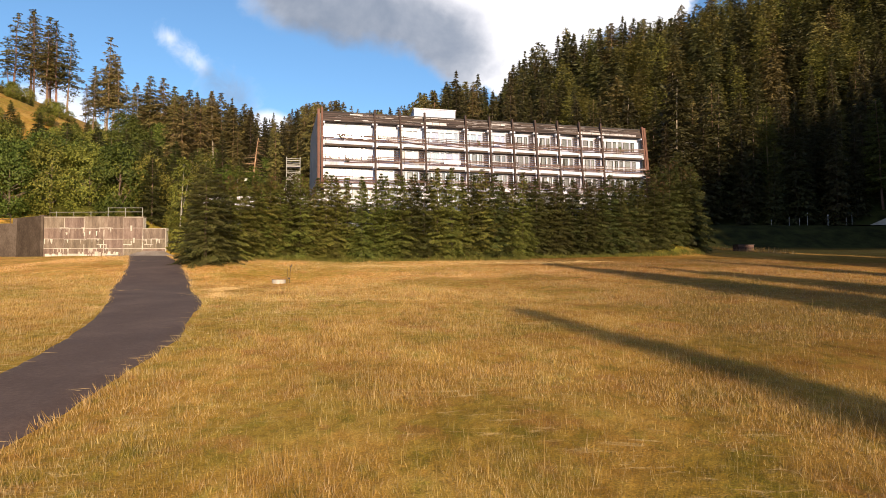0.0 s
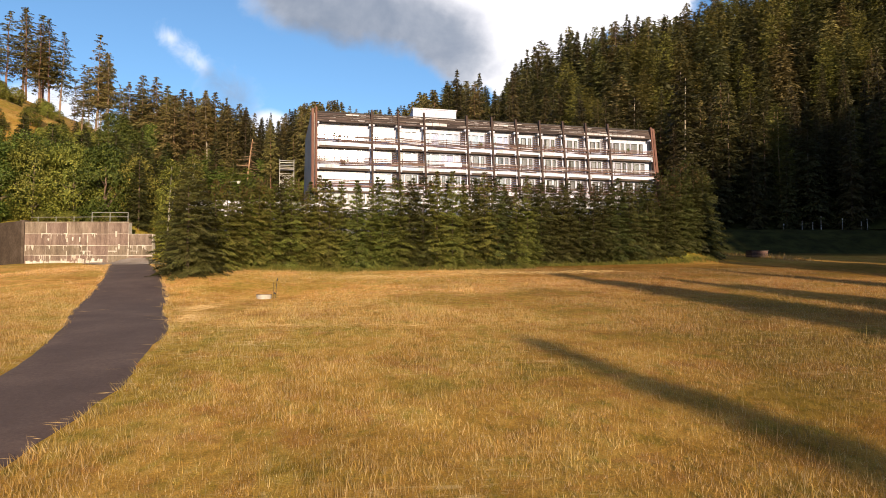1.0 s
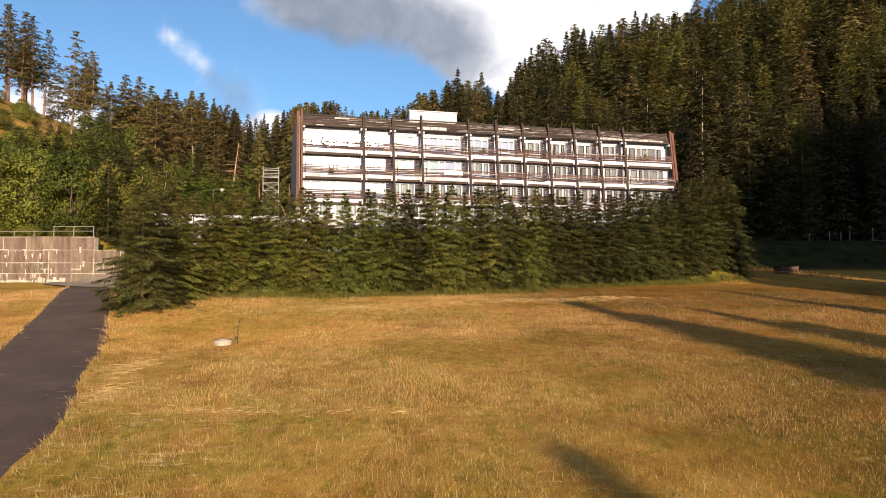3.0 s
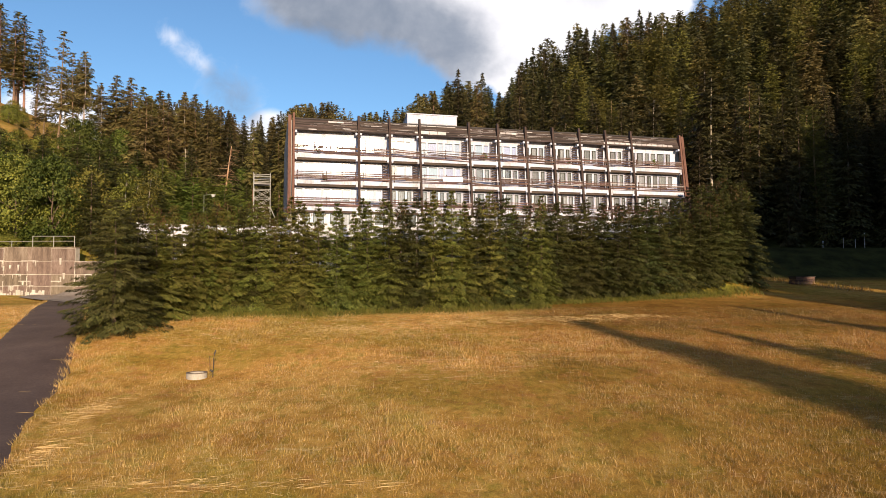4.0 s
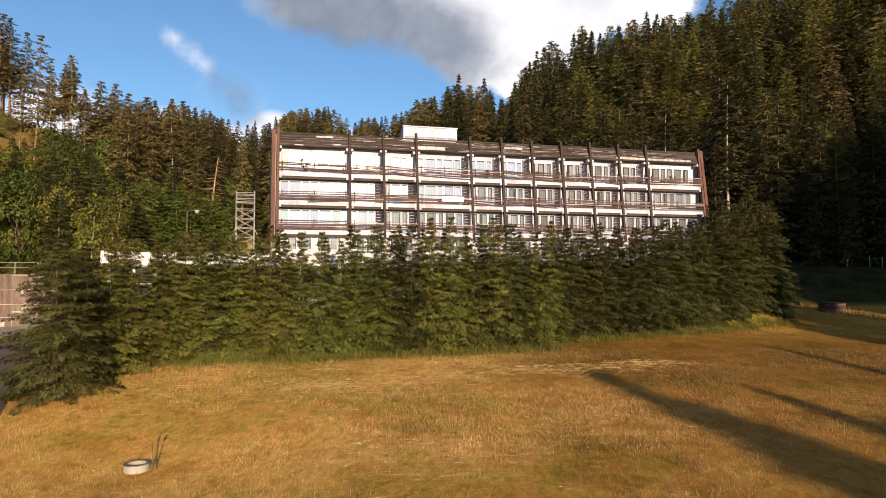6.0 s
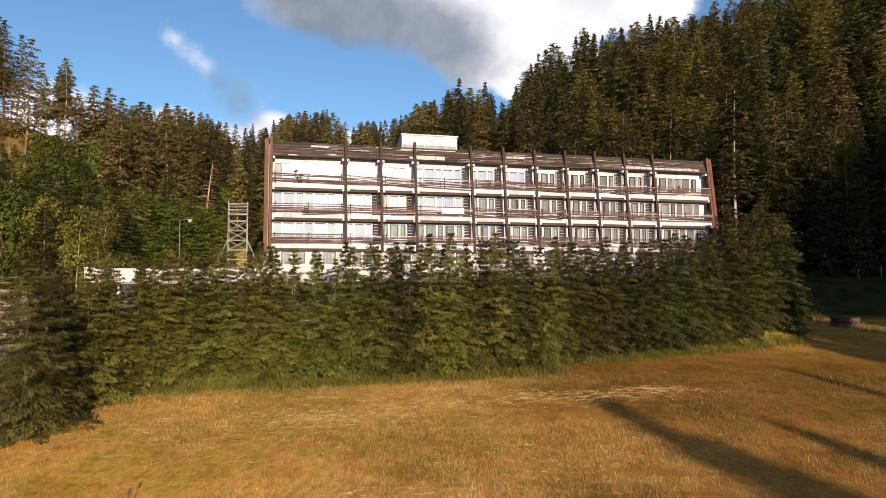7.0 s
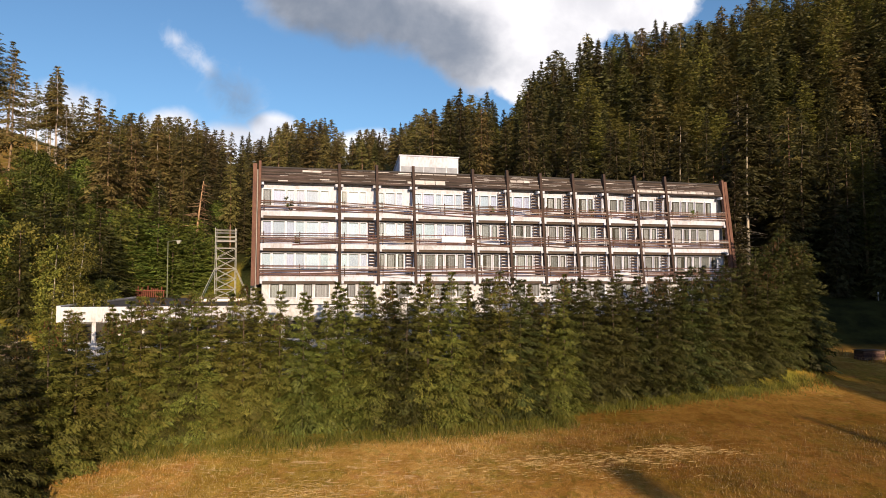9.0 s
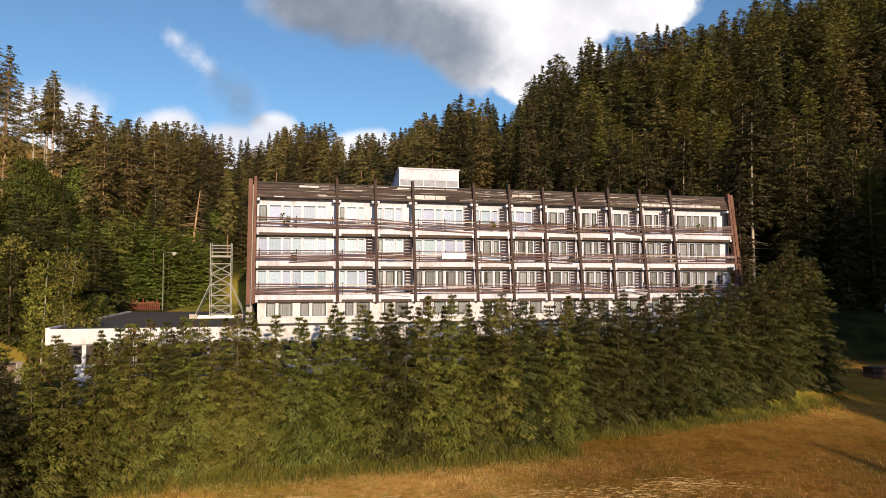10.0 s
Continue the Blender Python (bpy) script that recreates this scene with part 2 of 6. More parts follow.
def meadow_material():
    """The ground: dry meadow, woodland floor and lusher strips."""
    m = bpy.data.materials.new("dry_meadow")
    m.use_nodes = True
    N = Nodes(m.node_tree)
    bs = N.add("ShaderNodeBsdfPrincipled")
    N.link(bs.outputs[0], N.add("ShaderNodeOutputMaterial").inputs[0])
    co = N.add("ShaderNodeTexCoord").outputs["Object"]
    col, mid, tuft = meadow_colour(N, co)
    col = N.mix(1.0, col, (0.97, 0.98, 0.96), "MULTIPLY")
    fine = N.noise(co, 22.0, 3.0, 0.7)
    col = N.mix(N.smooth(fine, 0.35, 0.75), N.mix(1.0, col, (0.66, 0.62, 0.54), "MULTIPLY"), col)
    # woodland floor where the attribute says so, forest shade put into its colour
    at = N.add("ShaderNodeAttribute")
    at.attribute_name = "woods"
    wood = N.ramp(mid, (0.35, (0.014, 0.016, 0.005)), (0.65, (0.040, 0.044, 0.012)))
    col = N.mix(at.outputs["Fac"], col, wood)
    at2 = N.add("ShaderNodeAttribute")
    at2.attribute_name = "lush"
    col = N.mix(N.math("MULTIPLY", at2.outputs["Fac"], N.math("ADD", 0.55, N.math("MULTIPLY", N.smooth(mid, 0.35, 0.6), 0.4))), col, N.ramp(tuft, (0.35, (0.15, 0.165, 0.024)), (0.65, (0.26, 0.265, 0.045))))
    N.link(col, bs.inputs["Base Color"])
    bs.inputs["Roughness"].default_value = 0.9
    bs.inputs["Specular IOR Level"].default_value = 0.1
    bp = N.add("ShaderNodeBump")
    bp.inputs["Strength"].default_value, bp.inputs["Distance"].default_value = 0.9, 0.12
    N.link(N.math("ADD", N.math("MULTIPLY", fine, 0.35), tuft), bp.inputs["Height"])
    N.link(bp.outputs[0], bs.inputs["Normal"])
    return m


def straw_material():
    m = bpy.data.materials.new("straw_blades")
    m.use_nodes = True
    N = Nodes(m.node_tree)
    bs = N.add("ShaderNodeBsdfPrincipled")
    r = N.add("ShaderNodeNewGeometry").outputs["Random Per Island"]
    col, _, _ = meadow_colour(N, N.add("ShaderNodeTexCoord").outputs["Object"])
    col = N.mix(N.math("MULTIPLY", N.smooth(r, 0.8, 1.0), 0.4), col, (0.64, 0.50, 0.20))
    col = N.mix(1.0, col, (0.99, 1.0, 0.90), "MULTIPLY")
    hsv = N.add("ShaderNodeHueSaturation")
    N.link(col, hsv.inputs["Color"])
    N.link(N.math("ADD", N.math("MULTIPLY", r, 0.50), 0.58), hsv.inputs["Value"])
    N.link(N.math("ADD", N.math("MULTIPLY", N.math("FRACT", N.math("MULTIPLY", r, 9.7)), -0.30), 1.0), hsv.inputs["Saturation"])
    col = hsv.outputs[0]
    N.link(col, bs.inputs["Base Color"])
    bs.inputs["Roughness"].default_value = 0.75
    tr = N.add("ShaderNodeBsdfTranslucent")
    N.link(col, tr.inputs[0])
    mx = N.add("ShaderNodeMixShader")
    mx.inputs[0].default_value = 0.4
    N.link(bs.outputs[0], mx.inputs[1]), N.link(tr.outputs[0], mx.inputs[2])
    N.link(mx.outputs[0], N.add("ShaderNodeOutputMaterial").inputs[0])
    return m


def glass_material():
    """Window glass: see-through with a clear mirror sheen."""
    m = bpy.data.materials.new("window_glass")
    m.use_nodes = True
    N = Nodes(m.node_tree)
    gl, tr = N.add("ShaderNodeBsdfGlossy"), N.add("ShaderNodeBsdfTransparent")
    gl.inputs["Roughness"].default_value = 0.08
    gl.inputs["Color"].default_value = (0.95, 0.97, 1.0, 1)
    tr.inputs["Color"].default_value = (0.88, 0.9, 0.9, 1)
    fr = N.add("ShaderNodeFresnel")
    fr.inputs[0].default_value = 1.5
    mx = N.add("ShaderNodeMixShader")
    N.link(fr.outputs[0], mx.inputs[0])
    N.link(tr.outputs[0], mx.inputs[1]), N.link(gl.outputs[0], mx.inputs[2])
    N.link(mx.outputs[0], N.add("ShaderNodeOutputMaterial").inputs[0])
    return m


MEADOW = meadow_material()
STRAW = straw_material()
GLASS = glass_material()
ASPHALT = material("worn_asphalt", [(0.062, 0.037, 0.031), (0.092, 0.058, 0.048), (0.135, 0.090, 0.073)], 0.35, 0.85, 0.5, 30, detail_scale=9)
CONCRETE = material("stained_concrete", [(0.085, 0.060, 0.047), (0.165, 0.124, 0.100), (0.28, 0.225, 0.185)], 0.9, 0.9, 0.5, 14, stretch=(2.2, 2.2, 0.35), per_object=0.12)
# concrete with shade put into its colour
SHADED_CONCRETE = material("shaded_concrete", [(0.040, 0.028, 0.022), (0.075, 0.055, 0.043), (0.12, 0.095, 0.08)], 0.8, 0.95, 0.5, 14, stretch=(1, 1, 0.5))
PALE_CONCRETE = material("pale_concrete", [(0.24, 0.22, 0.20), (0.36, 0.34, 0.31), (0.45, 0.43, 0.40)], 0.8, 0.9, 0.3, 18)
YARD_CONCRETE = material("worn_yard_concrete", [(0.17, 0.135, 0.115), (0.26, 0.22, 0.195), (0.34, 0.30, 0.275)], 0.6, 0.9, 0.3, 18)
LAMP_GREEN = material("grey_green_pole_paint", [(0.10, 0.12, 0.09), (0.17, 0.19, 0.15)], 2.0, 0.6)
DARK_BARK = material("dark_spruce_bark", [(0.045, 0.032, 0.026), (0.09, 0.065, 0.05), (0.14, 0.105, 0.08)], 1.5, 0.95, 0.5, 25, stretch=(1, 1, 0.25), per_object=0.3)
PALE_STRAW = material("pale_lying_straw", [(0.46, 0.30, 0.12), (0.62, 0.42, 0.18), (0.76, 0.55, 0.27)], 0.9, 0.8)
LIME = material("lime_stain", [(0.30, 0.27, 0.24), (0.46, 0.42, 0.38), (0.66, 0.62, 0.58)], 1.2, 0.95)
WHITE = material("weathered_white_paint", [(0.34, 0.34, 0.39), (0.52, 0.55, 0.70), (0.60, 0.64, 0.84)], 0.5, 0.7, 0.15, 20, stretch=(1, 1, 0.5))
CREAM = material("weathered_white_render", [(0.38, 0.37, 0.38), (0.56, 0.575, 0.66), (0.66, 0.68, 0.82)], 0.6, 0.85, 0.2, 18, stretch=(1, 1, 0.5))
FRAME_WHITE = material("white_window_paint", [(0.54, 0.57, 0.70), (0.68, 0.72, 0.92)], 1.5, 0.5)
GREY_WALL = material("grey_side_render", [(0.26, 0.25, 0.26), (0.36, 0.35, 0.36)], 0.4, 0.9, 0.2, 12)
BROWN_WOOD = material("weathered_brown_boards", [(0.040, 0.020, 0.018), (0.085, 0.046, 0.040), (0.17, 0.11, 0.095)], 1.4, 0.8, 0.4, 30, stretch=(0.4, 1, 4), per_object=0.45)
BLACK_WOOD = material("blackened_roof_boards", [(0.024, 0.016, 0.016), (0.050, 0.036, 0.034), (0.10, 0.072, 0.066)], 1.2, 0.8, 0.4, 30, stretch=(0.4, 1, 4), per_object=0.6)
RED_FIN = material("red_brown_fin", [(0.070, 0.030, 0.023), (0.125, 0.054, 0.040), (0.17, 0.085, 0.066)], 1.5, 0.75, 0.2, 20, stretch=(1, 1, 0.3))
DARK_FIN = material("dark_brown_fin", [(0.028, 0.016, 0.015), (0.060, 0.034, 0.030)], 1.5, 0.8, 0.2, 20)
BARE_BOARD = material("bare_pale_board", [(0.38, 0.35, 0.37), (0.58, 0.56, 0.60)], 2.0, 0.8, per_object=0.3)
DARK_BROWN = material("dark_brown", [(0.05, 0.035, 0.03), (0.09, 0.065, 0.055)], 1.0, 0.85)
ROOF_FELT = material("dark_roof_felt", [(0.030, 0.028, 0.032), (0.06, 0.055, 0.06)], 0.5, 0.85, 0.3, 12)
CURTAIN = material("grey_curtain", [(0.05, 0.050, 0.055), (0.22, 0.23, 0.265), (0.50, 0.52, 0.60)], 1.0, 0.9, stretch=(11, 11, 0.05), per_object=0.35)
# pale sheet for the left panes, painted in for the sky they reflect
SKY_IN_GLASS = material("pale_sky_in_glass", [(0.27, 0.32, 0.45), (0.41, 0.48, 0.68), (0.48, 0.56, 0.77)], 1.0, 0.9, stretch=(9, 9, 0.08), per_object=0.12)
GLAZING = material("grey_wired_glass", [(0.20, 0.22, 0.28), (0.34, 0.37, 0.46)], 2.0, 0.7)
# unlit room interiors, their darkness put into a flat colour
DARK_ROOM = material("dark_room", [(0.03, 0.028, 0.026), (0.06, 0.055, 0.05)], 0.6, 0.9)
STEEL = material("galvanised_tube", [(0.42, 0.42, 0.42), (0.62, 0.61, 0.58)], 3.0, 0.45, metal=0.6)
DARK_STEEL = material("rusty_dark_rail", [(0.05, 0.04, 0.035), (0.10, 0.08, 0.07)], 3.0, 0.6, metal=0.4)
RED_PAINT = material("faded_red_paint", [(0.14, 0.035, 0.025), (0.22, 0.065, 0.045)], 2.0, 0.7)
BARK = material("spruce_bark", [(0.07, 0.05, 0.04), (0.15, 0.11, 0.085), (0.24, 0.19, 0.15)], 1.5, 0.95, 0.5, 25, stretch=(1, 1, 0.25), per_object=0.25)
PINE_BARK = material("pale_reddish_bark", [(0.18, 0.11, 0.075), (0.34, 0.22, 0.15)], 1.5, 0.95, 0.4, 25, stretch=(1, 1, 0.25), per_object=0.2)
DEAD_BARK = material("orange_dead_bark", [(0.34, 0.20, 0.12), (0.56, 0.37, 0.24)], 1.5, 0.9, 0.4, 25, stretch=(1, 1, 0.25))
PALE_BARK = material("pale_grey_bark", [(0.20, 0.165, 0.135), (0.38, 0.33, 0.28), (0.52, 0.47, 0.41)], 1.5, 0.9, 0.4, 25, stretch=(1, 1, 0.25), per_object=0.2)
BIRCH_BARK = material("birch_bark", [(0.18, 0.16, 0.14), (0.62, 0.58, 0.52)], 3.0, 0.85, stretch=(1, 1, 2.0))
SPRUCE = leaf_material("spruce_needles", (0.045, 0.042, 0.017), (0.072, 0.065, 0.025), (0.110, 0.095, 0.037), 0.28)
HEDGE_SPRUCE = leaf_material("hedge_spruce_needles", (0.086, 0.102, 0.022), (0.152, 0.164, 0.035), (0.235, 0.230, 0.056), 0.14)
LANE_SPRUCE = leaf_material("olive_green_spruce_needles", (0.048, 0.053, 0.015), (0.086, 0.090, 0.024), (0.145, 0.138, 0.041), 0.1)
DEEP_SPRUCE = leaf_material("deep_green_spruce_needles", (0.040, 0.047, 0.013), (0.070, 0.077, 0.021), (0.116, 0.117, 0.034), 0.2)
OLD_SPRUCE = leaf_material("olive_needles", (0.112, 0.096, 0.034), (0.175, 0.150, 0.052), (0.248, 0.207, 0.078), 0.28)
LARCH = leaf_material("larch_needles", (0.072, 0.078, 0.018), (0.112, 0.114, 0.025), (0.158, 0.150, 0.036), 0.3)
BROADLEAF = leaf_material("broad_leaves", (0.070, 0.098, 0.019), (0.128, 0.163, 0.031), (0.212, 0.232, 0.048), 0.3)
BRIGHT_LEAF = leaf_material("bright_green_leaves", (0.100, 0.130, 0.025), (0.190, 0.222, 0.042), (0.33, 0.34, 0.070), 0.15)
YELLOW_LEAF = leaf_material("yellowing_leaves", (0.158, 0.174, 0.034), (0.255, 0.262, 0.050), (0.37, 0.345, 0.081), 0.3)
VERGE = leaf_material("green_verge_grass", (0.10, 0.115, 0.020), (0.17, 0.18, 0.032), (0.27, 0.25, 0.06), 0.0, lucent=0.4)
BROWN_NEEDLE = leaf_material("dead_brown_needles", (0.06, 0.030, 0.014), (0.12, 0.058, 0.027), (0.18, 0.095, 0.045))


# ---------------------------------------------------------------- mesh helpers
class Shape:
    """Collects boxes, tubes and faces for one mesh."""

    def __init__(self):
        self.v, self.f = [], []

    def box(self, x0, x1, y0, y1, z0, z1, m=None):
        return self.hexa([(x0, y0, z0), (x1, y0, z0), (x1, y1, z0), (x0, y1, z0), (x0, y0, z1), (x1, y0, z1), (x1, y1, z1), (x0, y1, z1)], m)

    def hexa(self, p, m=None):
        b = len(self.v)
        self.v += [tuple(m @ Vector(q)) if m else q for q in p]
        self.f += [tuple(b + i for i in q) for q in ((3, 2, 1, 0), (4, 5, 6, 7), (0, 1, 5, 4), (1, 2, 6, 5), (2, 3, 7, 6), (3, 0, 4, 7))]
        return self

    def tube(self, a, b, r0, r1=None, sides=6):
        a, b = Vector(a), Vector(b)
        r1 = r0 if r1 is None else r1
        d = (b - a).normalized()
        s = d.orthogonal().normalized()
        t = d.cross(s)
        n = len(self.v)
        for c, r in ((a, r0), (b, r1)):
            for i in range(sides):
                w = 2 * math.pi * i / sides
                self.v.append(tuple(c + r * (math.cos(w) * s + math.sin(w) * t)))
        for i in range(sides):
            j = (i + 1) % sides
            self.f.append((n + i, n + j, n + sides + j, n + sides + i))
        self.f.append(tuple(n + i for i in range(sides - 1, -1, -1)))
        self.f.append(tuple(n + sides + i for i in range(sides)))
        return self

    def mesh(self, name, mat, smooth=False):
        me = bpy.data.meshes.new(name)
        me.from_pydata(self.v, [], self.f)
        me.materials.append(mat)
        if smooth:
            me.polygons.foreach_set("use_smooth", [True] * len(me.polygons))
        me.update()
        return me


def part(name, shape, mat, parent=None, label="", at=None, smooth=False):
    """One mesh object, under its thing or part."""
    me = shape if isinstance(shape, bpy.types.Mesh) else shape.mesh(name, mat, smooth)
    ob = new(name, me)
    if at is not None:
        ob.matrix_basis = at
    ob.parent = parent
    return tagged(ob, label) if label else ob


def thing(name, label, category, at=None, group="", kind=""):
    ob = new(name)
    ob.empty_display_size = 0.3
    if at is not None:
        ob.matrix_basis = at
    return tagged(ob, label, category, group, kind)


def sheet(name, verts, faces, mat):
    me = bpy.data.meshes.new(name)
    me.vertices.add(len(verts))
    me.vertices.foreach_set("co", np.asarray(verts, np.float32).ravel())
    faces = np.asarray(faces, np.int32)
    k = faces.shape[1]
    me.loops.add(faces.size)
    me.loops.foreach_set("vertex_index", faces.ravel())
    me.polygons.add(len(faces))
    me.polygons.foreach_set("loop_start", np.arange(0, faces.size, k, dtype=np.int32))
    me.materials.append(mat)
    me.update(calc_edges=True)
    return me


# ---------------------------------------------------------------- the ground
def ease(v, a, b):
    t = np.clip((np.asarray(v, float) - a) / (b - a), 0, 1)
    return t * t * (3 - 2 * t)


def soft_cap(h, cap):
    return cap * (1 - np.exp(-np.maximum(h, 0) / cap))


def land(x, y):
    """Height of the land: a meadow rising gently to the hedge, a terrace with the building, a wooded bowl of hills behind."""
    x, y = np.asarray(x, float), np.asarray(y, float)
    z = 0.083 * np.minimum(y, 112)
    z = z + 0.55 * ease(-x, 8, 22) * ease(y, 38, 60) * (1 - 1.4 * ease(y, 66, 80))
    z = z - 0.5 * np.exp(-((x + 12) ** 2 + (y - 47) ** 2) / 60)
    terrace = ease(y, 80, 94) * ease(x, -40, -38.4) * (1 - ease(x, 30, 35))
    left_terrace = np.maximum(ease(y, 84.0, 84.8) * (1 - ease(x, -40, -38.4)), ease(y, 80.1, 81.0) * ease(-x, 53.2, 54.4))
    bank = ease(y, 99, 111) * ease(x, 30, 35)
    z = z + 4.6 * terrace + 4.9 * left_terrace + 3.6 * bank
    yc = np.minimum(y, 205)
    behind = 0.48 * np.maximum(np.minimum(y, 190) - 114, 0)
    behind = np.where(behind > 17, 17 + soft_cap(behind - 17, 26), behind)
    right = 0.80 * np.maximum((yc - 116) * 0.85 + (x - 70) * 0.5, 0)
    right = np.where(right > 55, 55 + soft_cap(right - 55, 45), right)
    left = np.interp(np.maximum((-x - 48) * 0.9 + (np.minimum(y, 122) - 90) * 0.42, 0), (0, 10, 20, 28, 34, 48, 54, 73, 88, 200), (0, 3.0, 9.5, 15.8, 19.3, 26, 27.6, 39.5, 46, 62))
    # added rise out of view on the right, lifting the woods that shade the bank
    side = 0.6 * np.maximum(x - (44 + 0.5 * np.maximum(y, 0)), 0) * (1 - ease(y, 70, 108))
    z = z + np.where(side > 24, 24 + soft_cap(side - 24, 20), side)
    return z + np.maximum(np.maximum(behind * ease(y, 112, 122), right), left * ease(y, 84, 92))


def land1(x, y):
    return float(land(x, y))


def hedge_foot(x):
    """How far up the meadow the front of the hedge stands."""
    return np.where(x < 9.6, 70.7 + 0.25 * x - 0.02 * np.maximum(-x - 10, 0) ** 2, 72.0 + 0.36 * x)


def build_ground():
    fine_x = np.concatenate([np.arange(-140, -100, 2.5), np.arange(-100, 100.1, 1.25)])
    fine_y = np.concatenate([np.arange(-24, 78, 1.5), np.arange(78, 98, 0.5), np.arange(98, 140, 1.5)])
    far = np.array([110, 125, 145, 170, 200, 240, 300, 400, 600, 1000, 2500], float)
    xs = np.concatenate([-far[::-1][:-2], fine_x, far])
    ys = np.concatenate([[-2500, -1000, -500, -250, -150, -100, -70, -50, -36], fine_y, [145, 152, 160, 170, 180, 190, 200, 215, 230, 250, 300, 400, 700, 1400, 2500]])
    gx, gy = np.meshgrid(xs, ys)
    gz = land(gx, np.clip(gy, -150, None))
    rough = np.array([noise.noise(Vector((x * 0.12, y * 0.12, 0))) * 0.10 + noise.noise(Vector((x * 0.5, y * 0.5, 3))) * 0.05 for x, y in zip(gx.ravel(), gy.ravel())])
    inside = (np.abs(gx) < 105) & (gy > -24)
    gz = gz + rough.reshape(gz.shape) * inside
    nx, ny = len(xs), len(ys)
    i = np.arange(nx * ny).reshape(ny, nx)
    faces = np.stack([i[:-1, :-1], i[:-1, 1:], i[1:, 1:], i[1:, :-1]], -1).reshape(-1, 4)
    me = sheet("ground", np.stack([gx, gy, gz], -1).reshape(-1, 3), faces, MEADOW)
    me.polygons.foreach_set("use_smooth", [True] * len(me.polygons))
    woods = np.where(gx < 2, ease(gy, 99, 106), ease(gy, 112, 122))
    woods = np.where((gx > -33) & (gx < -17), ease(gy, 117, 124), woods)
    # the right-hand bank takes the same shade-darkened floor colour
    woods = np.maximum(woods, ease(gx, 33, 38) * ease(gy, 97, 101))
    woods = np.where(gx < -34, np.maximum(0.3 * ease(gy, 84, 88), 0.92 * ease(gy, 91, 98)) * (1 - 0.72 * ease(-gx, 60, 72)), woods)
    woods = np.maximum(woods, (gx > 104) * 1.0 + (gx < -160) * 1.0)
    foot = hedge_foot(gx)
    lush = ease(gy - foot, np.where(gx < 9.5, -2.6, -1.5), np.where(gx < 9.5, -0.9, -0.2)) * ease(gx, -24, -19) * (gx < 34) * ease(-gy, -100, -92) + ease(gy, 80.5, 86) * (gx < -36) * (1 - 0.95 * ease(-gx, 54, 66)) + ease(gy, 84, 90) * (gx >= -36) * (gx < 33)
    lush = lush * (1 - np.clip(woods, 0, 1)) * (1 - ease(gx, 29, 33))
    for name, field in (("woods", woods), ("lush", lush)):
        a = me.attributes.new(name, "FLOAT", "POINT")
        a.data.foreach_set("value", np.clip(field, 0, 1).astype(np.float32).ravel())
    tagged(new("ground", me), "dry golden meadow rising to wooded hills", "ground", kind="structure")


ROAD_MID = [(-8.6, -30, 3.6), (-8.8, -8, 3.6), (-9.2, 6, 3.5), (-9.5, 11.3, 3.5), (-10.1, 17.4, 3.6), (-11.1, 22.6, 4.1), (-14.1, 32, 4.7), (-17.6, 39.5, 5.0), (-21.3, 48.5, 4.7), (-25.8, 58, 4.5), (-30.7, 68, 4.3), (-35.2, 77, 4.5), (-37.8, 82.6, 4.8)]


def smooth_line(points, steps):
    """A Catmull-Rom line through the points."""
    p = np.array(points, float)
    p = np.vstack([2 * p[0] - p[1], p, 2 * p[-1] - p[-2]])
    out = []
    for i in range(1, len(p) - 2):
        for t in np.arange(steps) / steps:
            a, b, c, d = p[i - 1:i + 3]
            out.append(0.5 * (2 * b + (c - a) * t + (2 * a - 5 * b + 4 * c - d) * t ** 2 + (3 * b - a - 3 * c + d) * t ** 3))
    return np.array(out + [p[-2]])


def build_road():
    line = smooth_line(ROAD_MID, 40)
    d = np.gradient(line[:, :2], axis=0)
    d /= np.linalg.norm(d, axis=1)[:, None]
    side = np.stack([d[:, 1], -d[:, 0]], 1)
    verts, cols = [], 9
    for k, (x, y, w) in enumerate(line):
        wob = [0.20 * noise.noise(Vector((x * 0.5 + 7 * s, y * 0.5, s))) + 0.07 * noise.noise(Vector((x * 1.4 + 3 * s, y * 1.4, s))) for s in (-1, 1)]
        for j in range(cols):
            f = -1 + 2 * j / (cols - 1)
            e = f * w / 2 + (wob[0] if j == 0 else wob[1] if j == cols - 1 else 0)
            px, py = line[k, :2] + side[k] * e
            verts.append((px, py, land1(px, py) + 0.11 - (0.16 if abs(f) == 1 else 0)))
    i = np.arange(len(line) * cols).reshape(-1, cols)
    faces = np.stack([i[:-1, :-1], i[:-1, 1:], i[1:, 1:], i[1:, :-1]], -1).reshape(-1, 4)
    me = sheet("road", verts, faces, ASPHALT)
    me.polygons.foreach_set("use_smooth", [True] * len(me.polygons))
    tagged(new("road", me), "narrow worn dark asphalt lane with ragged grassy edges", "road", kind="structure")
    # pale concrete yard at the top of the lane, before the retaining wall
    pts = [(-42.6, 80.8), (-37.0, 77.0), (-30.0, 71.0), (-26.5, 74.5), (-35.4, 82.9), (-42.6, 82.9)]
    bm = bmesh.new()
    f = bm.faces.new([bm.verts.new((x, y, 0)) for x, y in pts])
    bmesh.ops.triangulate(bm, faces=[f])
    bmesh.ops.subdivide_edges(bm, edges=bm.edges[:], cuts=7, use_grid_fill=True)
    for v in bm.verts:
        v.co.z = land1(v.co.x, v.co.y) + 0.16
    me = bpy.data.meshes.new("pavement")
    bm.to_mesh(me)
    me.materials.append(YARD_CONCRETE)
    tagged(new("pavement", me), "worn concrete yard below the retaining wall", "pavement", kind="structure")


build_ground()
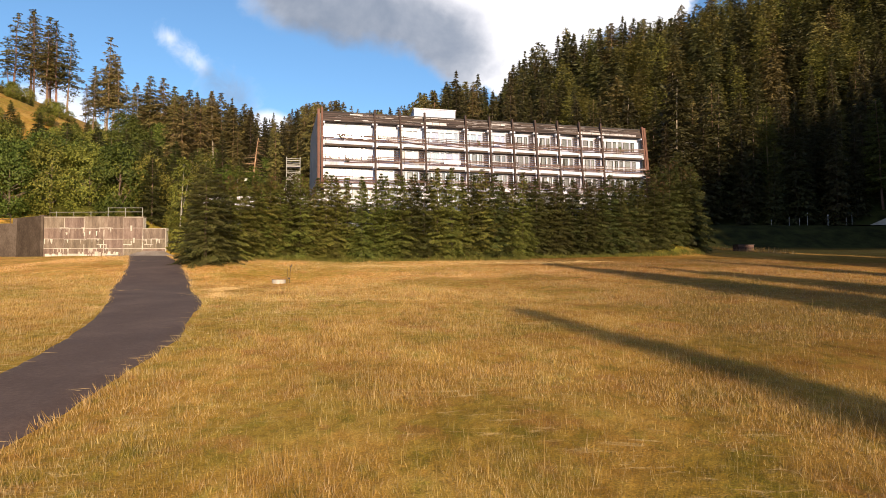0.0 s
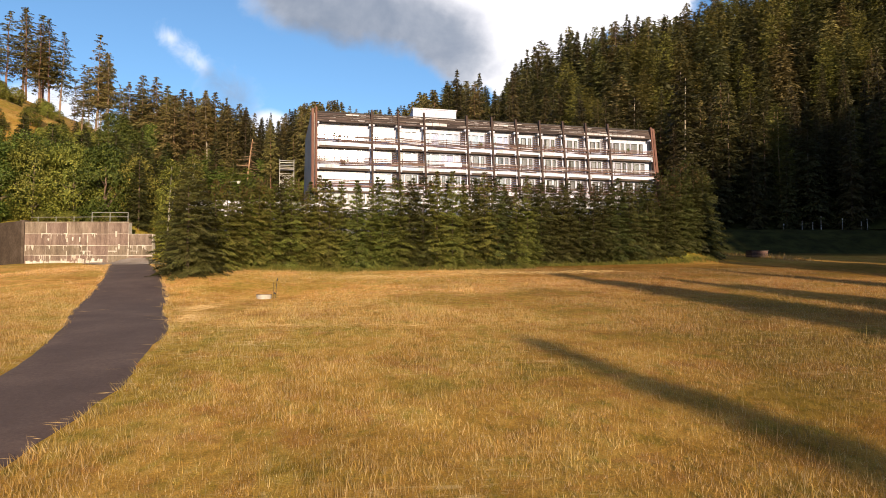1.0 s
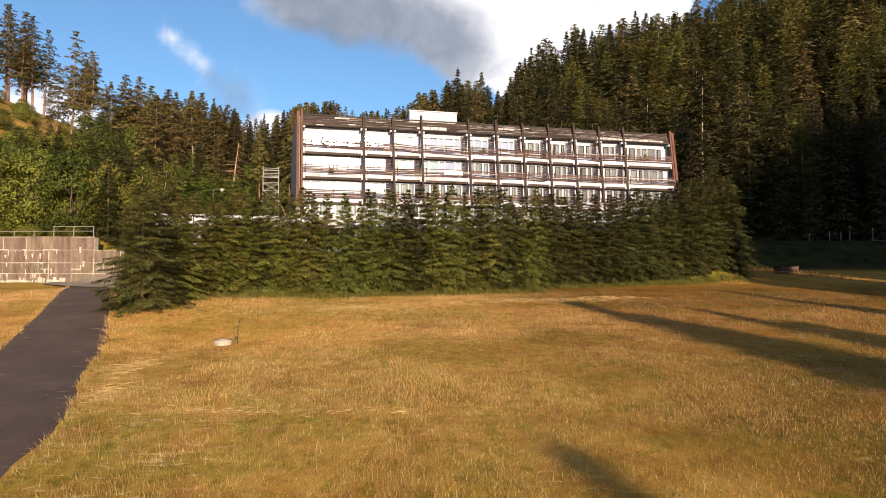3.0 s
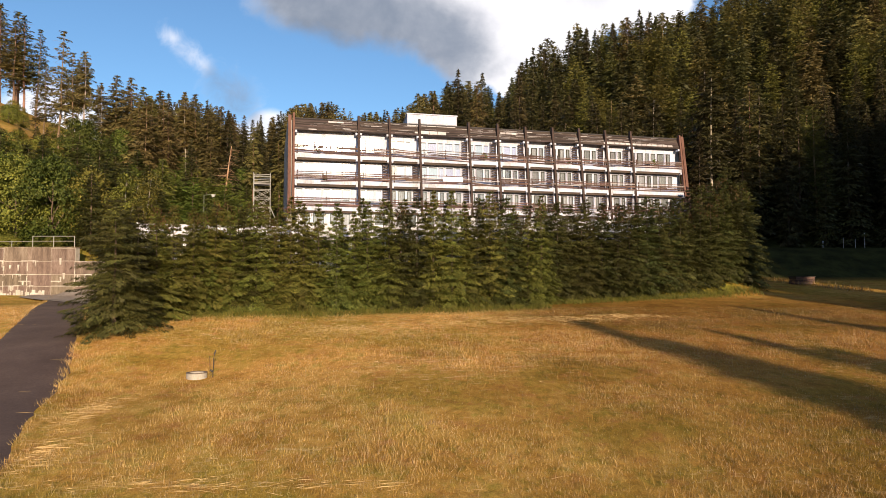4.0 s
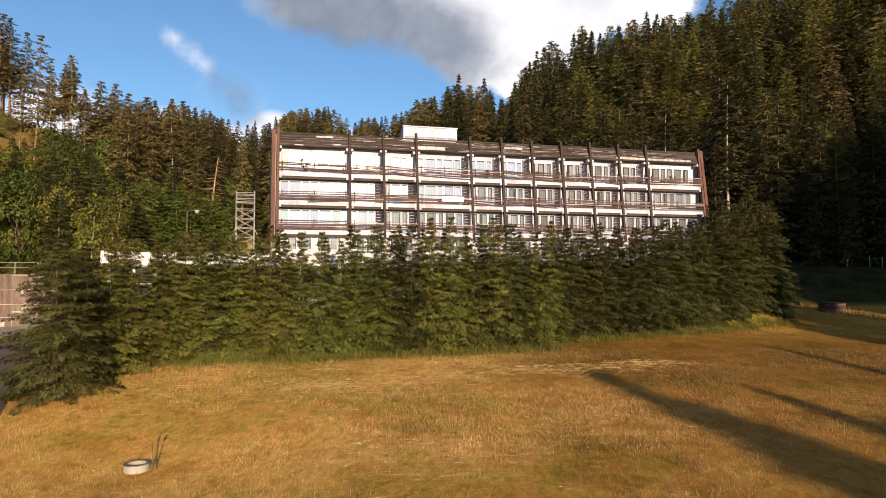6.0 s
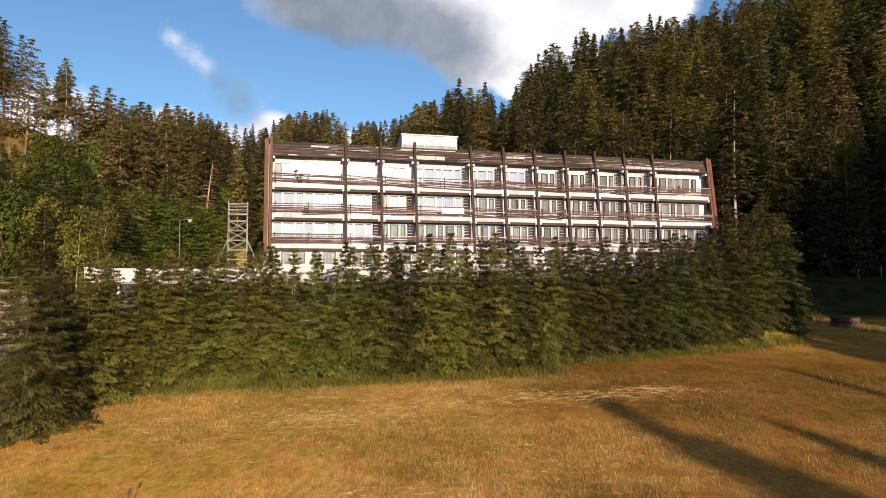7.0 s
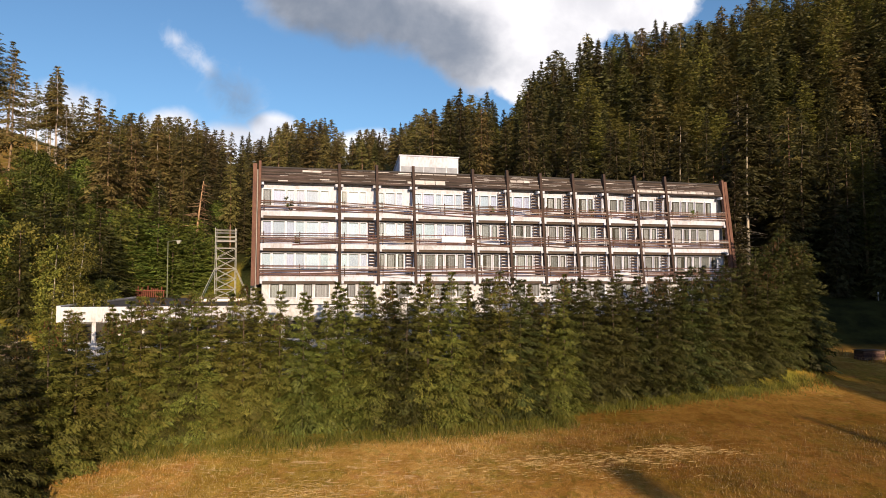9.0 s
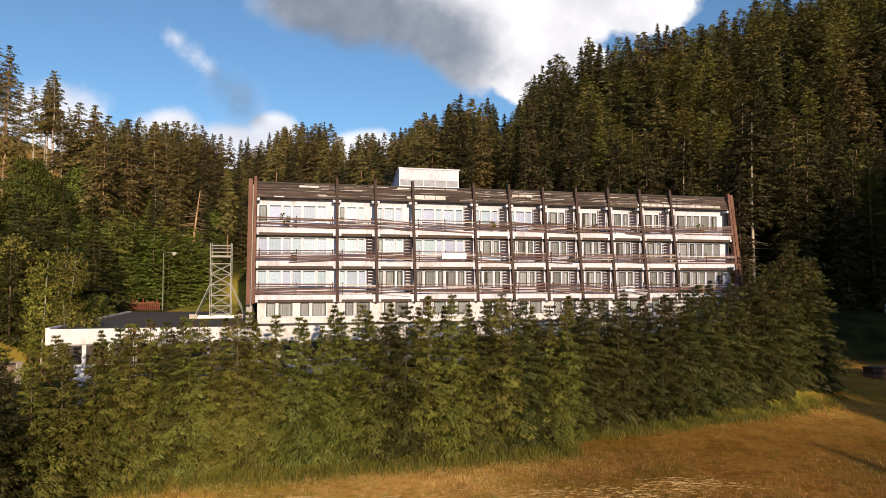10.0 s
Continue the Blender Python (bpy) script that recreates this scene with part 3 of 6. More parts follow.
build_road()

# ---------------------------------------------------------------- the building
YAW = radians(13.7)
HOUSE = Matrix.Translation((-15.3, 82.2, 0)) @ Matrix.Rotation(YAW, 4, "Z")     # x along the front, y into the house
FINS = [0.0, 6.85, 10.22, 13.58, 19.25, 22.65, 26.0, 29.36, 32.7, 36.06, 39.4, 46.0]
SLAB = [16.0, 18.83, 21.66]          # tops of the balcony slabs
EAVE, RIDGE = 24.30, 25.68
LEAN_BACK = 0.145


def back(z):
    """How far the front leans back at this height."""
    return LEAN_BACK * (z - 15.6)


def build_house():
    rnd = random.Random(5)
    H = thing("apartment_building", "long white four-storey building with slanting brown fins and broken balcony boards", "building", HOUSE)
    U = FINS[-1]
    # body, storey by storey, each set a little further back
    for k, s in enumerate([12.9] + SLAB):
        top = (SLAB + [RIDGE - 0.1])[k] - (0.44 if k < 3 else 0)
        y0 = 0.55 if k == 0 else back(s) + 1.3
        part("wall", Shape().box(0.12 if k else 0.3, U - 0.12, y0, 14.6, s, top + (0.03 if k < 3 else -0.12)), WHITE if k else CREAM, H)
    part("side_wall", Shape().hexa([(-0.62, 0.6, 12.6), (-0.12, 0.6, 12.6), (-0.12, 15, 12.6), (-1.1, 15, 12.6), (-0.62, 2.0, 25.4), (-0.12, 2.0, 25.4), (-0.12, 13, 24.2), (-1.0, 13, 24.2)]), GREY_WALL, H, "plain grey end wall")
    part("side_wall", Shape().hexa([(U + 0.12, 1.6, 12.6), (U + 0.5, 1.6, 12.6), (U + 0.5, 15, 12.6), (U + 0.12, 15, 12.6), (U + 0.12, 2.6, 25.3), (U + 0.5, 2.6, 25.3), (U + 0.5, 13, 25.3), (U + 0.12, 13, 25.3)]), GREY_WALL, H, "plain grey end wall")
    part("roof", Shape().box(-0.1, U + 0.1, back(RIDGE) + 0.35, 14.8, RIDGE - 0.14, RIDGE - 0.02), ROOF_FELT, H, "flat dark felt roof")
    # fins
    for i, u in enumerate(FINS):
        w = 0.11
        z0, z1 = 15.3, 26.05 + rnd.uniform(-0.1, 0.1)
        y0, y1 = back(z0), back(z1)
        end = i in (0, len(FINS) - 1)
        part("fin", Shape().hexa([(u - w, y0 - 0.10, z0), (u + w, y0 - 0.10, z0), (u + w, y0 + 0.32, z0), (u - w, y0 + 0.32, z0),
                                  (u - w, y1 - 0.10, z1), (u + w, y1 - 0.10, z1), (u + w, y1 + 0.28, z1), (u - w, y1 + 0.28, z1)]), RED_FIN if end else DARK_FIN, H)
        if end:      # broad outer board, a hand's width from the last fin
            s = -1 if i == 0 else 1
            a, b = sorted((u + s * 0.25, u + s * 0.58))
            part("outer_board", Shape().hexa([(a, y0 - 0.06, 15.2), (b, y0 - 0.06, 15.2), (b, y0 + 0.5, 15.2), (a, y0 + 0.5, 15.2),
                                              (a, y1 + 0.02, 25.85), (b, y1 + 0.02, 25.85), (b, y1 + 0.5, 25.85), (a, y1 + 0.5, 25.85)]), RED_FIN, H, "broad red-brown end board")
    # balcony slabs, dark strips below them, white brackets, divider screens
    for k, s in enumerate(SLAB + [EAVE + 0.3]):
        y0 = back(s)
        for i in range(len(FINS) - 1 if k < 3 else 0):
            a, b = FINS[i] + 0.14, FINS[i + 1] - 0.14
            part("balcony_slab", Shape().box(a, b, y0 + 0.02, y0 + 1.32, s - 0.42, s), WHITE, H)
            part("soffit", Shape().box(a + 0.22, b - 0.25, y0 + 0.12, y0 + 1.2, s - 0.64, s - 0.424), DARK_BROWN, H)
        for i, u in enumerate(FINS):
            for side in (-1, 1):
                if (i == 0 and side < 0) or (i == len(FINS) - 1 and side > 0):
                    continue
                x = u + side * 0.25
                part("bracket", Shape().box(x - 0.10, x + 0.10, y0 - 0.06, y0 + 0.5, s - 0.62, s - 0.40), WHITE, H)
    screen = Shape()
    for x in (0.0, 0.56):
        screen.box(x, x + 0.05, 0, 0.06, 0, 2.38)
    for j in range(8):
        z = 0.16 + 0.28 * j
        screen.hexa([(0.05, 0.0, z), (0.56, 0.0, z), (0.56, 0.03, z - 0.02), (0.05, 0.03, z - 0.02), (0.05, 0.0, z + 0.11), (0.56, 0.0, z + 0.11), (0.56, 0.03, z + 0.09), (0.05, 0.03, z + 0.09)])
    screen_me = screen.mesh("divider_screen", DARK_FIN)
    for k, s in enumerate(SLAB):
        for i in range(1, len(FINS) - 1):
            if i < 4 and k == 2 or i < 2:
                continue
            part("divider_screen", screen_me, None, H, at=Matrix.Translation((FINS[i] - 0.74, back(s) + 1.0, s)) @ Matrix.Rotation(radians(-14), 4, "Z"))
    # windows
    def window_meshes(w, h):
        fr = Shape()
        t = 0.065
        fr.box(0, w, 0, 0.10, 0, t).box(0, w, 0, 0.10, h - t, h).box(0, t, 0, 0.10, t, h - t).box(w - t, w, 0, 0.10, t, h - t)
        return (fr.mesh("window", FRAME_WHITE), Shape().box(t, w - t, 0.045, 0.055, t, h - t).mesh("pane", GLASS))
    cache = {}

    def window(u, y, z, w, h, curtain, ajar=0.0, backing=CURTAIN):
        key = (round(w, 2), round(h, 2))
        if key not in cache:
            cache[key] = window_meshes(*key)
        win = part("window", cache[key][0], None, H, at=Matrix.Translation((u, y, z)) @ Matrix.Rotation(radians(ajar), 4, "Z"))
        pane = part("pane", cache[key][1], None, win)
        pane.visible_shadow = False
        # dark sheet standing in for the unlit room behind the pane
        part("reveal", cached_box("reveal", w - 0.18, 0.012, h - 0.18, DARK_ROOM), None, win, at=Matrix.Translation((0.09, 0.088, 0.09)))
        if curtain > 0.05:
            cw = (w - 0.32) * curtain if backing is CURTAIN else w - 0.15
            part("curtain", cached_box("curtain", round(cw, 1 if backing is CURTAIN else 2), 0.012, h - 0.28, backing), None, win, at=Matrix.Translation((0.16 + (w - 0.32 - cw) * rnd.choice((0, 1)) if backing is CURTAIN else 0.075, 0.066, 0.11)))

    boxes = {}

    def cached_box(name, w, d, h, mat):
        key = (name, round(w, 2), round(h, 2), mat.name)
        if key not in boxes:
            boxes[key] = Shape().box(0, w, 0, d, 0, h).mesh(name, mat)
        return boxes[key]

    for k, s in enumerate(SLAB):
        yw = back(s) + 1.3
        for i in range(len(FINS) - 1):
            a, b = FINS[i] + 0.20, FINS[i + 1] - 0.85
            width = b - a
            n = 3 if width < 3 else 5 if width < 5 else 6
            weights = {3: [0.75, 1.25, 0.85], 5: [0.8, 1.2, 0.7, 1.15, 0.8], 6: [0.9, 1.2, 0.8, 0.9, 1.25, 0.9]}[n]
            gap = 0.05 if i < 3 else 0.09
            unit = (width - gap * (n - 1)) / sum(weights)
            x = a
            for q in weights:
                w = round(unit * q, 2)
                # left bays, stepping down by storey: reflected sky painted in place of curtains
                window(x, yw - 0.11, s + 0.55, w, 1.54, 1 if i < (2, 4, 6)[k] else rnd.choice((1, 1, 0.8, 0.6, 1, 0.9)), 1.03 if i == 0 and k == 2 and x < 3.5 else 0.0, SKY_IN_GLASS if i < (2, 4, 6)[k] and rnd.random() < 0.95 else CURTAIN)
                x += unit * q + gap
    for i in range(len(FINS) - 1):      # ground floor
        a, b = FINS[i] + 0.7, FINS[i + 1] - 0.6
        n = 1 if b - a < 3 else 2
        for j in range(n):
            c = a + (b - a) * (j + 0.5) / n
            window(c - 1.15, 0.44, 14.10, 0.90, 1.30, 1)
            window(c - 0.15, 0.44, 14.10, 1.30, 1.30, 1)
    # balcony boards: weathered rails, sagging here and there
    for k, s in enumerate(SLAB):
        y0 = back(s + 0.5) - 0.02
        for i in range(len(FINS) - 1):
            a, b = FINS[i] + 0.11, FINS[i + 1] - 0.11
            broken = rnd.random() < 0.3
            for j, z in enumerate((0.02, 0.11, 0.20, 0.29, 0.38, 0.48, 0.57, 0.66, 0.75, 0.84)):
                if rnd.random() < 0.06:
                    continue
                l, r = a, b
                if rnd.random() < 0.16:
                    l = a + (b - a) * rnd.uniform(0.1, 0.5)
                elif rnd.random() < 0.16:
                    r = b - (b - a) * rnd.uniform(0.1, 0.5)
                dz0, dz1 = rnd.gauss(0, 0.028), rnd.gauss(0, 0.028)
                if broken and rnd.random() < 0.5:
                    dz1 -= rnd.uniform(0.05, 0.28)
                elif rnd.random() < 0.1:
                    dz0 -= rnd.uniform(0.05, 0.2)
                hgt = rnd.choice((0.06, 0.07, 0.08, 0.09))
                zz = s + z
                y = back(zz) - 0.14
                pale = rnd.random() < 0.22
                if pale:
                    hgt = rnd.choice((0.03, 0.04, 0.055))
                p = [(l, y, zz + dz0), (r, y, zz + dz1), (r, y + 0.035, zz + dz1), (l, y + 0.035, zz + dz0)]
                part("rail_board", Shape().hexa(p + [(q[0], q[1] + 0.014, q[2] + hgt) for q in p]), BARE_BOARD if pale else BROWN_WOOD, H)
            for x in np.linspace(a + 0.3, b - 0.3, 2 if b - a < 4 else 3):      # uprights behind the boards
                part("rail_post", Shape().hexa([(x - 0.04, back(s) - 0.09, s), (x + 0.04, back(s) - 0.09, s), (x + 0.04, back(s) - 0.02, s), (x - 0.04, back(s) - 0.02, s),
                                                (x - 0.04, back(s + 1) - 0.09, s + 1.02), (x + 0.04, back(s + 1) - 0.09, s + 1.02), (x + 0.04, back(s + 1) - 0.02, s + 1.02), (x - 0.04, back(s + 1) - 0.02, s + 1.02)]), DARK_FIN, H)
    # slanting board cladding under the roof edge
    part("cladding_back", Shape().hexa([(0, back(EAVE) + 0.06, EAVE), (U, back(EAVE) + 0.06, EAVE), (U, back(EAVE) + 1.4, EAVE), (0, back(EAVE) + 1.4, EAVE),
                                        (0, back(RIDGE) + 0.5, RIDGE - 0.02), (U, back(RIDGE) + 0.5, RIDGE - 0.02), (U, back(RIDGE) + 1.4, RIDGE - 0.02), (0, back(RIDGE) + 1.4, RIDGE - 0.02)]), DARK_BROWN, H)
    rows = 12
    step = (RIDGE - EAVE) / rows
    for i in range(len(FINS) - 1):
        a, b = FINS[i] + 0.10, FINS[i + 1] - 0.10
        for j in range(rows):
            z = EAVE + step * j
            yb = back(EAVE) + 0.02 + (back(RIDGE) + 0.46 - back(EAVE)) * j / rows
            cuts = [a, b] if b - a < 4 else [a, a + (b - a) * rnd.uniform(0.35, 0.65), b]
            for l, r in zip(cuts, cuts[1:]):
                if rnd.random() < 0.07:
                    continue
                t0, t1 = rnd.gauss(0, 0.020), rnd.gauss(0, 0.020)
                if rnd.random() < 0.22:
                    t1 -= 0.07
                p = [(l, yb, z + t0), (r, yb, z + t1), (r, yb + 0.03, z + t1), (l, yb + 0.03, z + t0)]
                part("cladding_board", Shape().hexa(p + [(q[0], q[1] + 0.05, q[2] + step * 0.93) for q in p]), BLACK_WOOD, H)
    # bare pale patches where cladding has come off
    def patch(u0, u1, z0, z1, n):
        for q in range(n):
            l, r = u0 + (u1 - u0) * q / n + 0.03, u0 + (u1 - u0) * (q + 1) / n - 0.03
            f0, f1 = (z0 - EAVE) / (RIDGE - EAVE), (z1 - EAVE) / (RIDGE - EAVE)
            ya = back(EAVE) - 0.03 + (back(RIDGE) + 0.46 - back(EAVE)) * f0
            yb = back(EAVE) - 0.03 + (back(RIDGE) + 0.46 - back(EAVE)) * f1
            part("bare_patch", Shape().hexa([(l, ya, z0), (r, ya, z0), (r, ya + 0.04, z0), (l, ya + 0.04, z0), (l, yb, z1), (r, yb, z1), (r, yb + 0.04, z1), (l, yb + 0.04, z1)]), BARE_BOARD, H)

    patch(3.6, 5.3, 25.25, 25.43, 2)
    patch(1.5, 2.4, 24.30, 24.40, 1)
    patch(5.1, 6.0, 24.55, 24.62, 1)
    patch(8.2, 9.1, 25.05, 25.15, 1)
    patch(13.0, 13.4, 24.5, 24.7, 1)
    patch(13.7, 16.6, 24.45, 24.85, 3)
    patch(12.2, 17.8, 25.42, 25.52, 5)
    patch(23.0, 25.0, 24.98, 25.20, 3)
    patch(26.2, 27.0, 25.35, 25.42, 1)
    patch(35.8, 45.0, 24.42, 24.66, 13)
    for _ in range(130):      # thin pale strips painted as highlights on board edges
        u0 = rnd.uniform(0.4, U - 2.5)
        f = rnd.uniform(0.08, 0.95)
        z0 = EAVE + (RIDGE - EAVE) * f
        patch(u0, min(u0 + rnd.uniform(0.4, 2.2), U - 0.2), z0, z0 + rnd.uniform(0.010, 0.030), 1)
    # stair head on the roof
    P = Shape().hexa([(13.4, 8.0, RIDGE - 0.1), (19.55, 8.0, RIDGE - 0.1), (19.55, 13.2, RIDGE - 0.1), (13.4, 13.2, RIDGE - 0.1), (13.4, 8.0, 28.3), (19.55, 8.0, 28.3), (19.55, 13.2, 26.9), (13.4, 13.2, 26.9)])
    head = part("stair_head", P, WHITE, H, "white rendered box on the roof with a strip of low windows")
    part("roof_cap", Shape().hexa([(13.3, 7.9, 28.3), (19.65, 7.9, 28.3), (19.65, 13.3, 26.9), (13.3, 13.3, 26.9), (13.3, 7.9, 28.42), (19.65, 7.9, 28.42), (19.65, 13.3, 27.0), (13.3, 13.3, 27.0)]), WHITE, head)
    part("ledge", Shape().box(13.4, 19.55, 7.82, 7.996, 26.46, 26.58), WHITE, head)
    for j in range(5):
        u = 13.55 + j * 1.2
        part("clerestory_window", Shape().box(u, u + 1.08, 7.95, 7.99, 26.66, 27.24), GLAZING, head)
    part("banner", Shape().box(16.0, 18.25, back(19.4) - 0.23, back(19.4) - 0.20, 19.10, 19.64), FRAME_WHITE, H, "blank white sheet tied to the balcony boards")
    # low wing in front and to the side
    wing = part("wing", Shape().box(-13.9, U + 1.0, -2.6, 0.5, 8.0, 13.42).box(-13.9, 0.3, 0.5, 14.2, 8.0, 13.42).box(-13.9, -4.0, 14.2, 22.2, 9.0, 13.42), CREAM, H, "low cream-white flat-roofed wing")
    part("wing_roof", Shape().box(-14.0, U + 1.2, -2.85, 0.5, 13.42, 13.60).box(-14.0, 0.3, 0.5, 14.5, 13.42, 13.60).box(-14.0, -3.8, 14.5, 22.5, 13.42, 13.60), ROOF_FELT, wing, "dark felt flat roof with a white edge")
    part("fascia", Shape().box(-14.05, U + 1.2, -2.95, -2.855, 12.50, 13.64), CREAM, wing)
    part("fascia", Shape().box(-14.35, -14.055, -2.95, 22.5, 12.50, 13.74), CREAM, wing)
    for j in range(34):
        u = -13.4 + j * 1.74
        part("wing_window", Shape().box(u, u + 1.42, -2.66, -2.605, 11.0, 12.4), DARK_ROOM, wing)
        part("pillar", Shape().box(u + 1.46, u + 1.74, -2.8, -2.605, 9.0, 12.5), CREAM, wing)
    return H


build_house()


# ---------------------------------------------------------------- trees
def set_normals(me, normals):
    me.attributes.new("custom_normal", "FLOAT_VECTOR", "POINT").data.foreach_set("vector", np.asarray(normals, np.float32).ravel())


class Sprays:
    """Many small pointed leaf or needle sprays, gathered as arrays into one mesh."""

    def __init__(self, seed):
        self.r = np.random.default_rng(seed)
        self.parts, self.tints, self.rounds = [], [], []

    def add(self, base, along, up, length, width):
        """One four-cornered spray per row: from base along a direction, lying across it."""
        n = len(base)
        along = along / np.maximum(np.linalg.norm(along, axis=1), 1e-6)[:, None]
        side = np.cross(along, up)
        side /= np.maximum(np.linalg.norm(side, axis=1), 1e-6)[:, None]
        l, w = np.asarray(length).reshape(-1, 1) * np.ones((n, 1)), np.asarray(width).reshape(-1, 1) * np.ones((n, 1))
        mid = base + along * l * 0.45
        self.parts.append(np.stack([base, mid + side * w * 0.5, base + along * l, mid - side * w * 0.5], 1))

    def needle(self, base, along, up, length, width, out=None):
        """The same with three corners, widest at its foot. out: where the leafy mass round it faces."""
        along = along / np.maximum(np.linalg.norm(along, axis=1), 1e-6)[:, None]
        side = np.cross(along, up)
        side /= np.maximum(np.linalg.norm(side, axis=1), 1e-6)[:, None]
        l, w = np.asarray(length).reshape(-1, 1), np.asarray(width).reshape(-1, 1)
        self.parts.append(np.stack([base + side * w * 0.5, base - side * w * 0.5, base + along * l], 1))
        if out is not None:
            self.rounds.append(out / np.maximum(np.linalg.norm(out, axis=1), 1e-6)[:, None])

    def mesh(self, name, mat):
        q = np.concatenate(self.parts)
        facing = None
        if self.rounds:      # soft needles shade as a mass: each spray leans its normal outwards
            out = np.concatenate(self.rounds)
            own = np.cross(q[:, 1] - q[:, 0], q[:, 2] - q[:, 0])
            own /= np.maximum(np.linalg.norm(own, axis=1), 1e-9)[:, None]
            turn = (own * out).sum(1) < 0
            q[turn] = q[turn][:, ::-1]
            own[turn] *= -1
            facing = out + 0.8 * own
            facing /= np.linalg.norm(facing, axis=1)[:, None]
        v = q.reshape(-1, 3)
        me = sheet(name, v, np.arange(len(v)).reshape(-1, q.shape[1]), mat)
        if facing is not None:
            set_normals(me, np.repeat(facing, q.shape[1], 0))
        if self.tints:
            me.attributes.new("tint", "FLOAT", "POINT").data.foreach_set("value", np.repeat(np.concatenate(self.tints), q.shape[1]).astype(np.float32))
        return me


def spruce_sprays(seed, height, radius, start, whorls, limbs, per_limb, spray, droop=0.35, ragged=0.25, power=0.85, flat=0.5):
    """The crown of a spruce: rings of drooping limbs set with needle sprays."""
    S = Sprays(seed)
    r = S.r
    levels = np.linspace(0, 1, whorls) ** 0.92
    for f in levels:
        z = height * (start + (1 - start) * f * 0.985)
        reach = radius * max(0.04, (1 - f)) ** power * (1 if f > 0.06 else 0.86)
        n = max(4, int(round(limbs * (0.55 + 0.45 * (1 - f)))))
        turn = r.uniform(0, 6.28)
        for k in range(n):
            if r.random() < ragged * 0.35:
                continue
            w = turn + 6.283 * k / n + r.normal(0, 0.25)
            L = reach * r.uniform(1 - ragged, 1 + ragged * 0.6)
            out = np.array([math.cos(w), math.sin(w), 0.0])
            rise = 0.55 * (f - 0.35)
            m = max(2, int(per_limb * (0.35 + 0.65 * L / radius)))
            t = (np.arange(m) + r.uniform(0, 1, m)) / m * 0.9 + 0.1
            zz = z + L * (rise * t - droop * t * t) + r.normal(0, 0.03 * height / 10, m)
            base = out[None] * (L * t)[:, None]
            base[:, 2] = zz
            fan = r.choice((-1, 1), m) * r.uniform(0.15, 1.15, m)
            c, s = np.cos(fan), np.sin(fan)
            along = np.stack([out[0] * c - out[1] * s, out[0] * s + out[1] * c, rise - 2 * droop * t * 0.6 + r.normal(-0.12, 0.22, m)], 1)
            up = np.stack([r.normal(0, flat, m), r.normal(0, flat, m), np.ones(m)], 1)
            taper = 0.32 + 0.68 * (1 - f) ** 0.7
            S.needle(base, along, up, spray * r.uniform(0.7, 1.5, m) * taper, spray * r.uniform(0.22, 0.42, m) * taper ** 0.5)
    # leader shoot
    top = np.array([[0, 0, height * 0.93]] * 4)
    S.needle(top, np.array([[0.05, 0, 1], [-0.05, 0.04, 1], [0, -0.05, 1], [0.02, 0.03, 1.0]]), r.normal(0, 1, (4, 3)), np.full(4, height * 0.075), np.full(4, spray * 0.3))
    return S


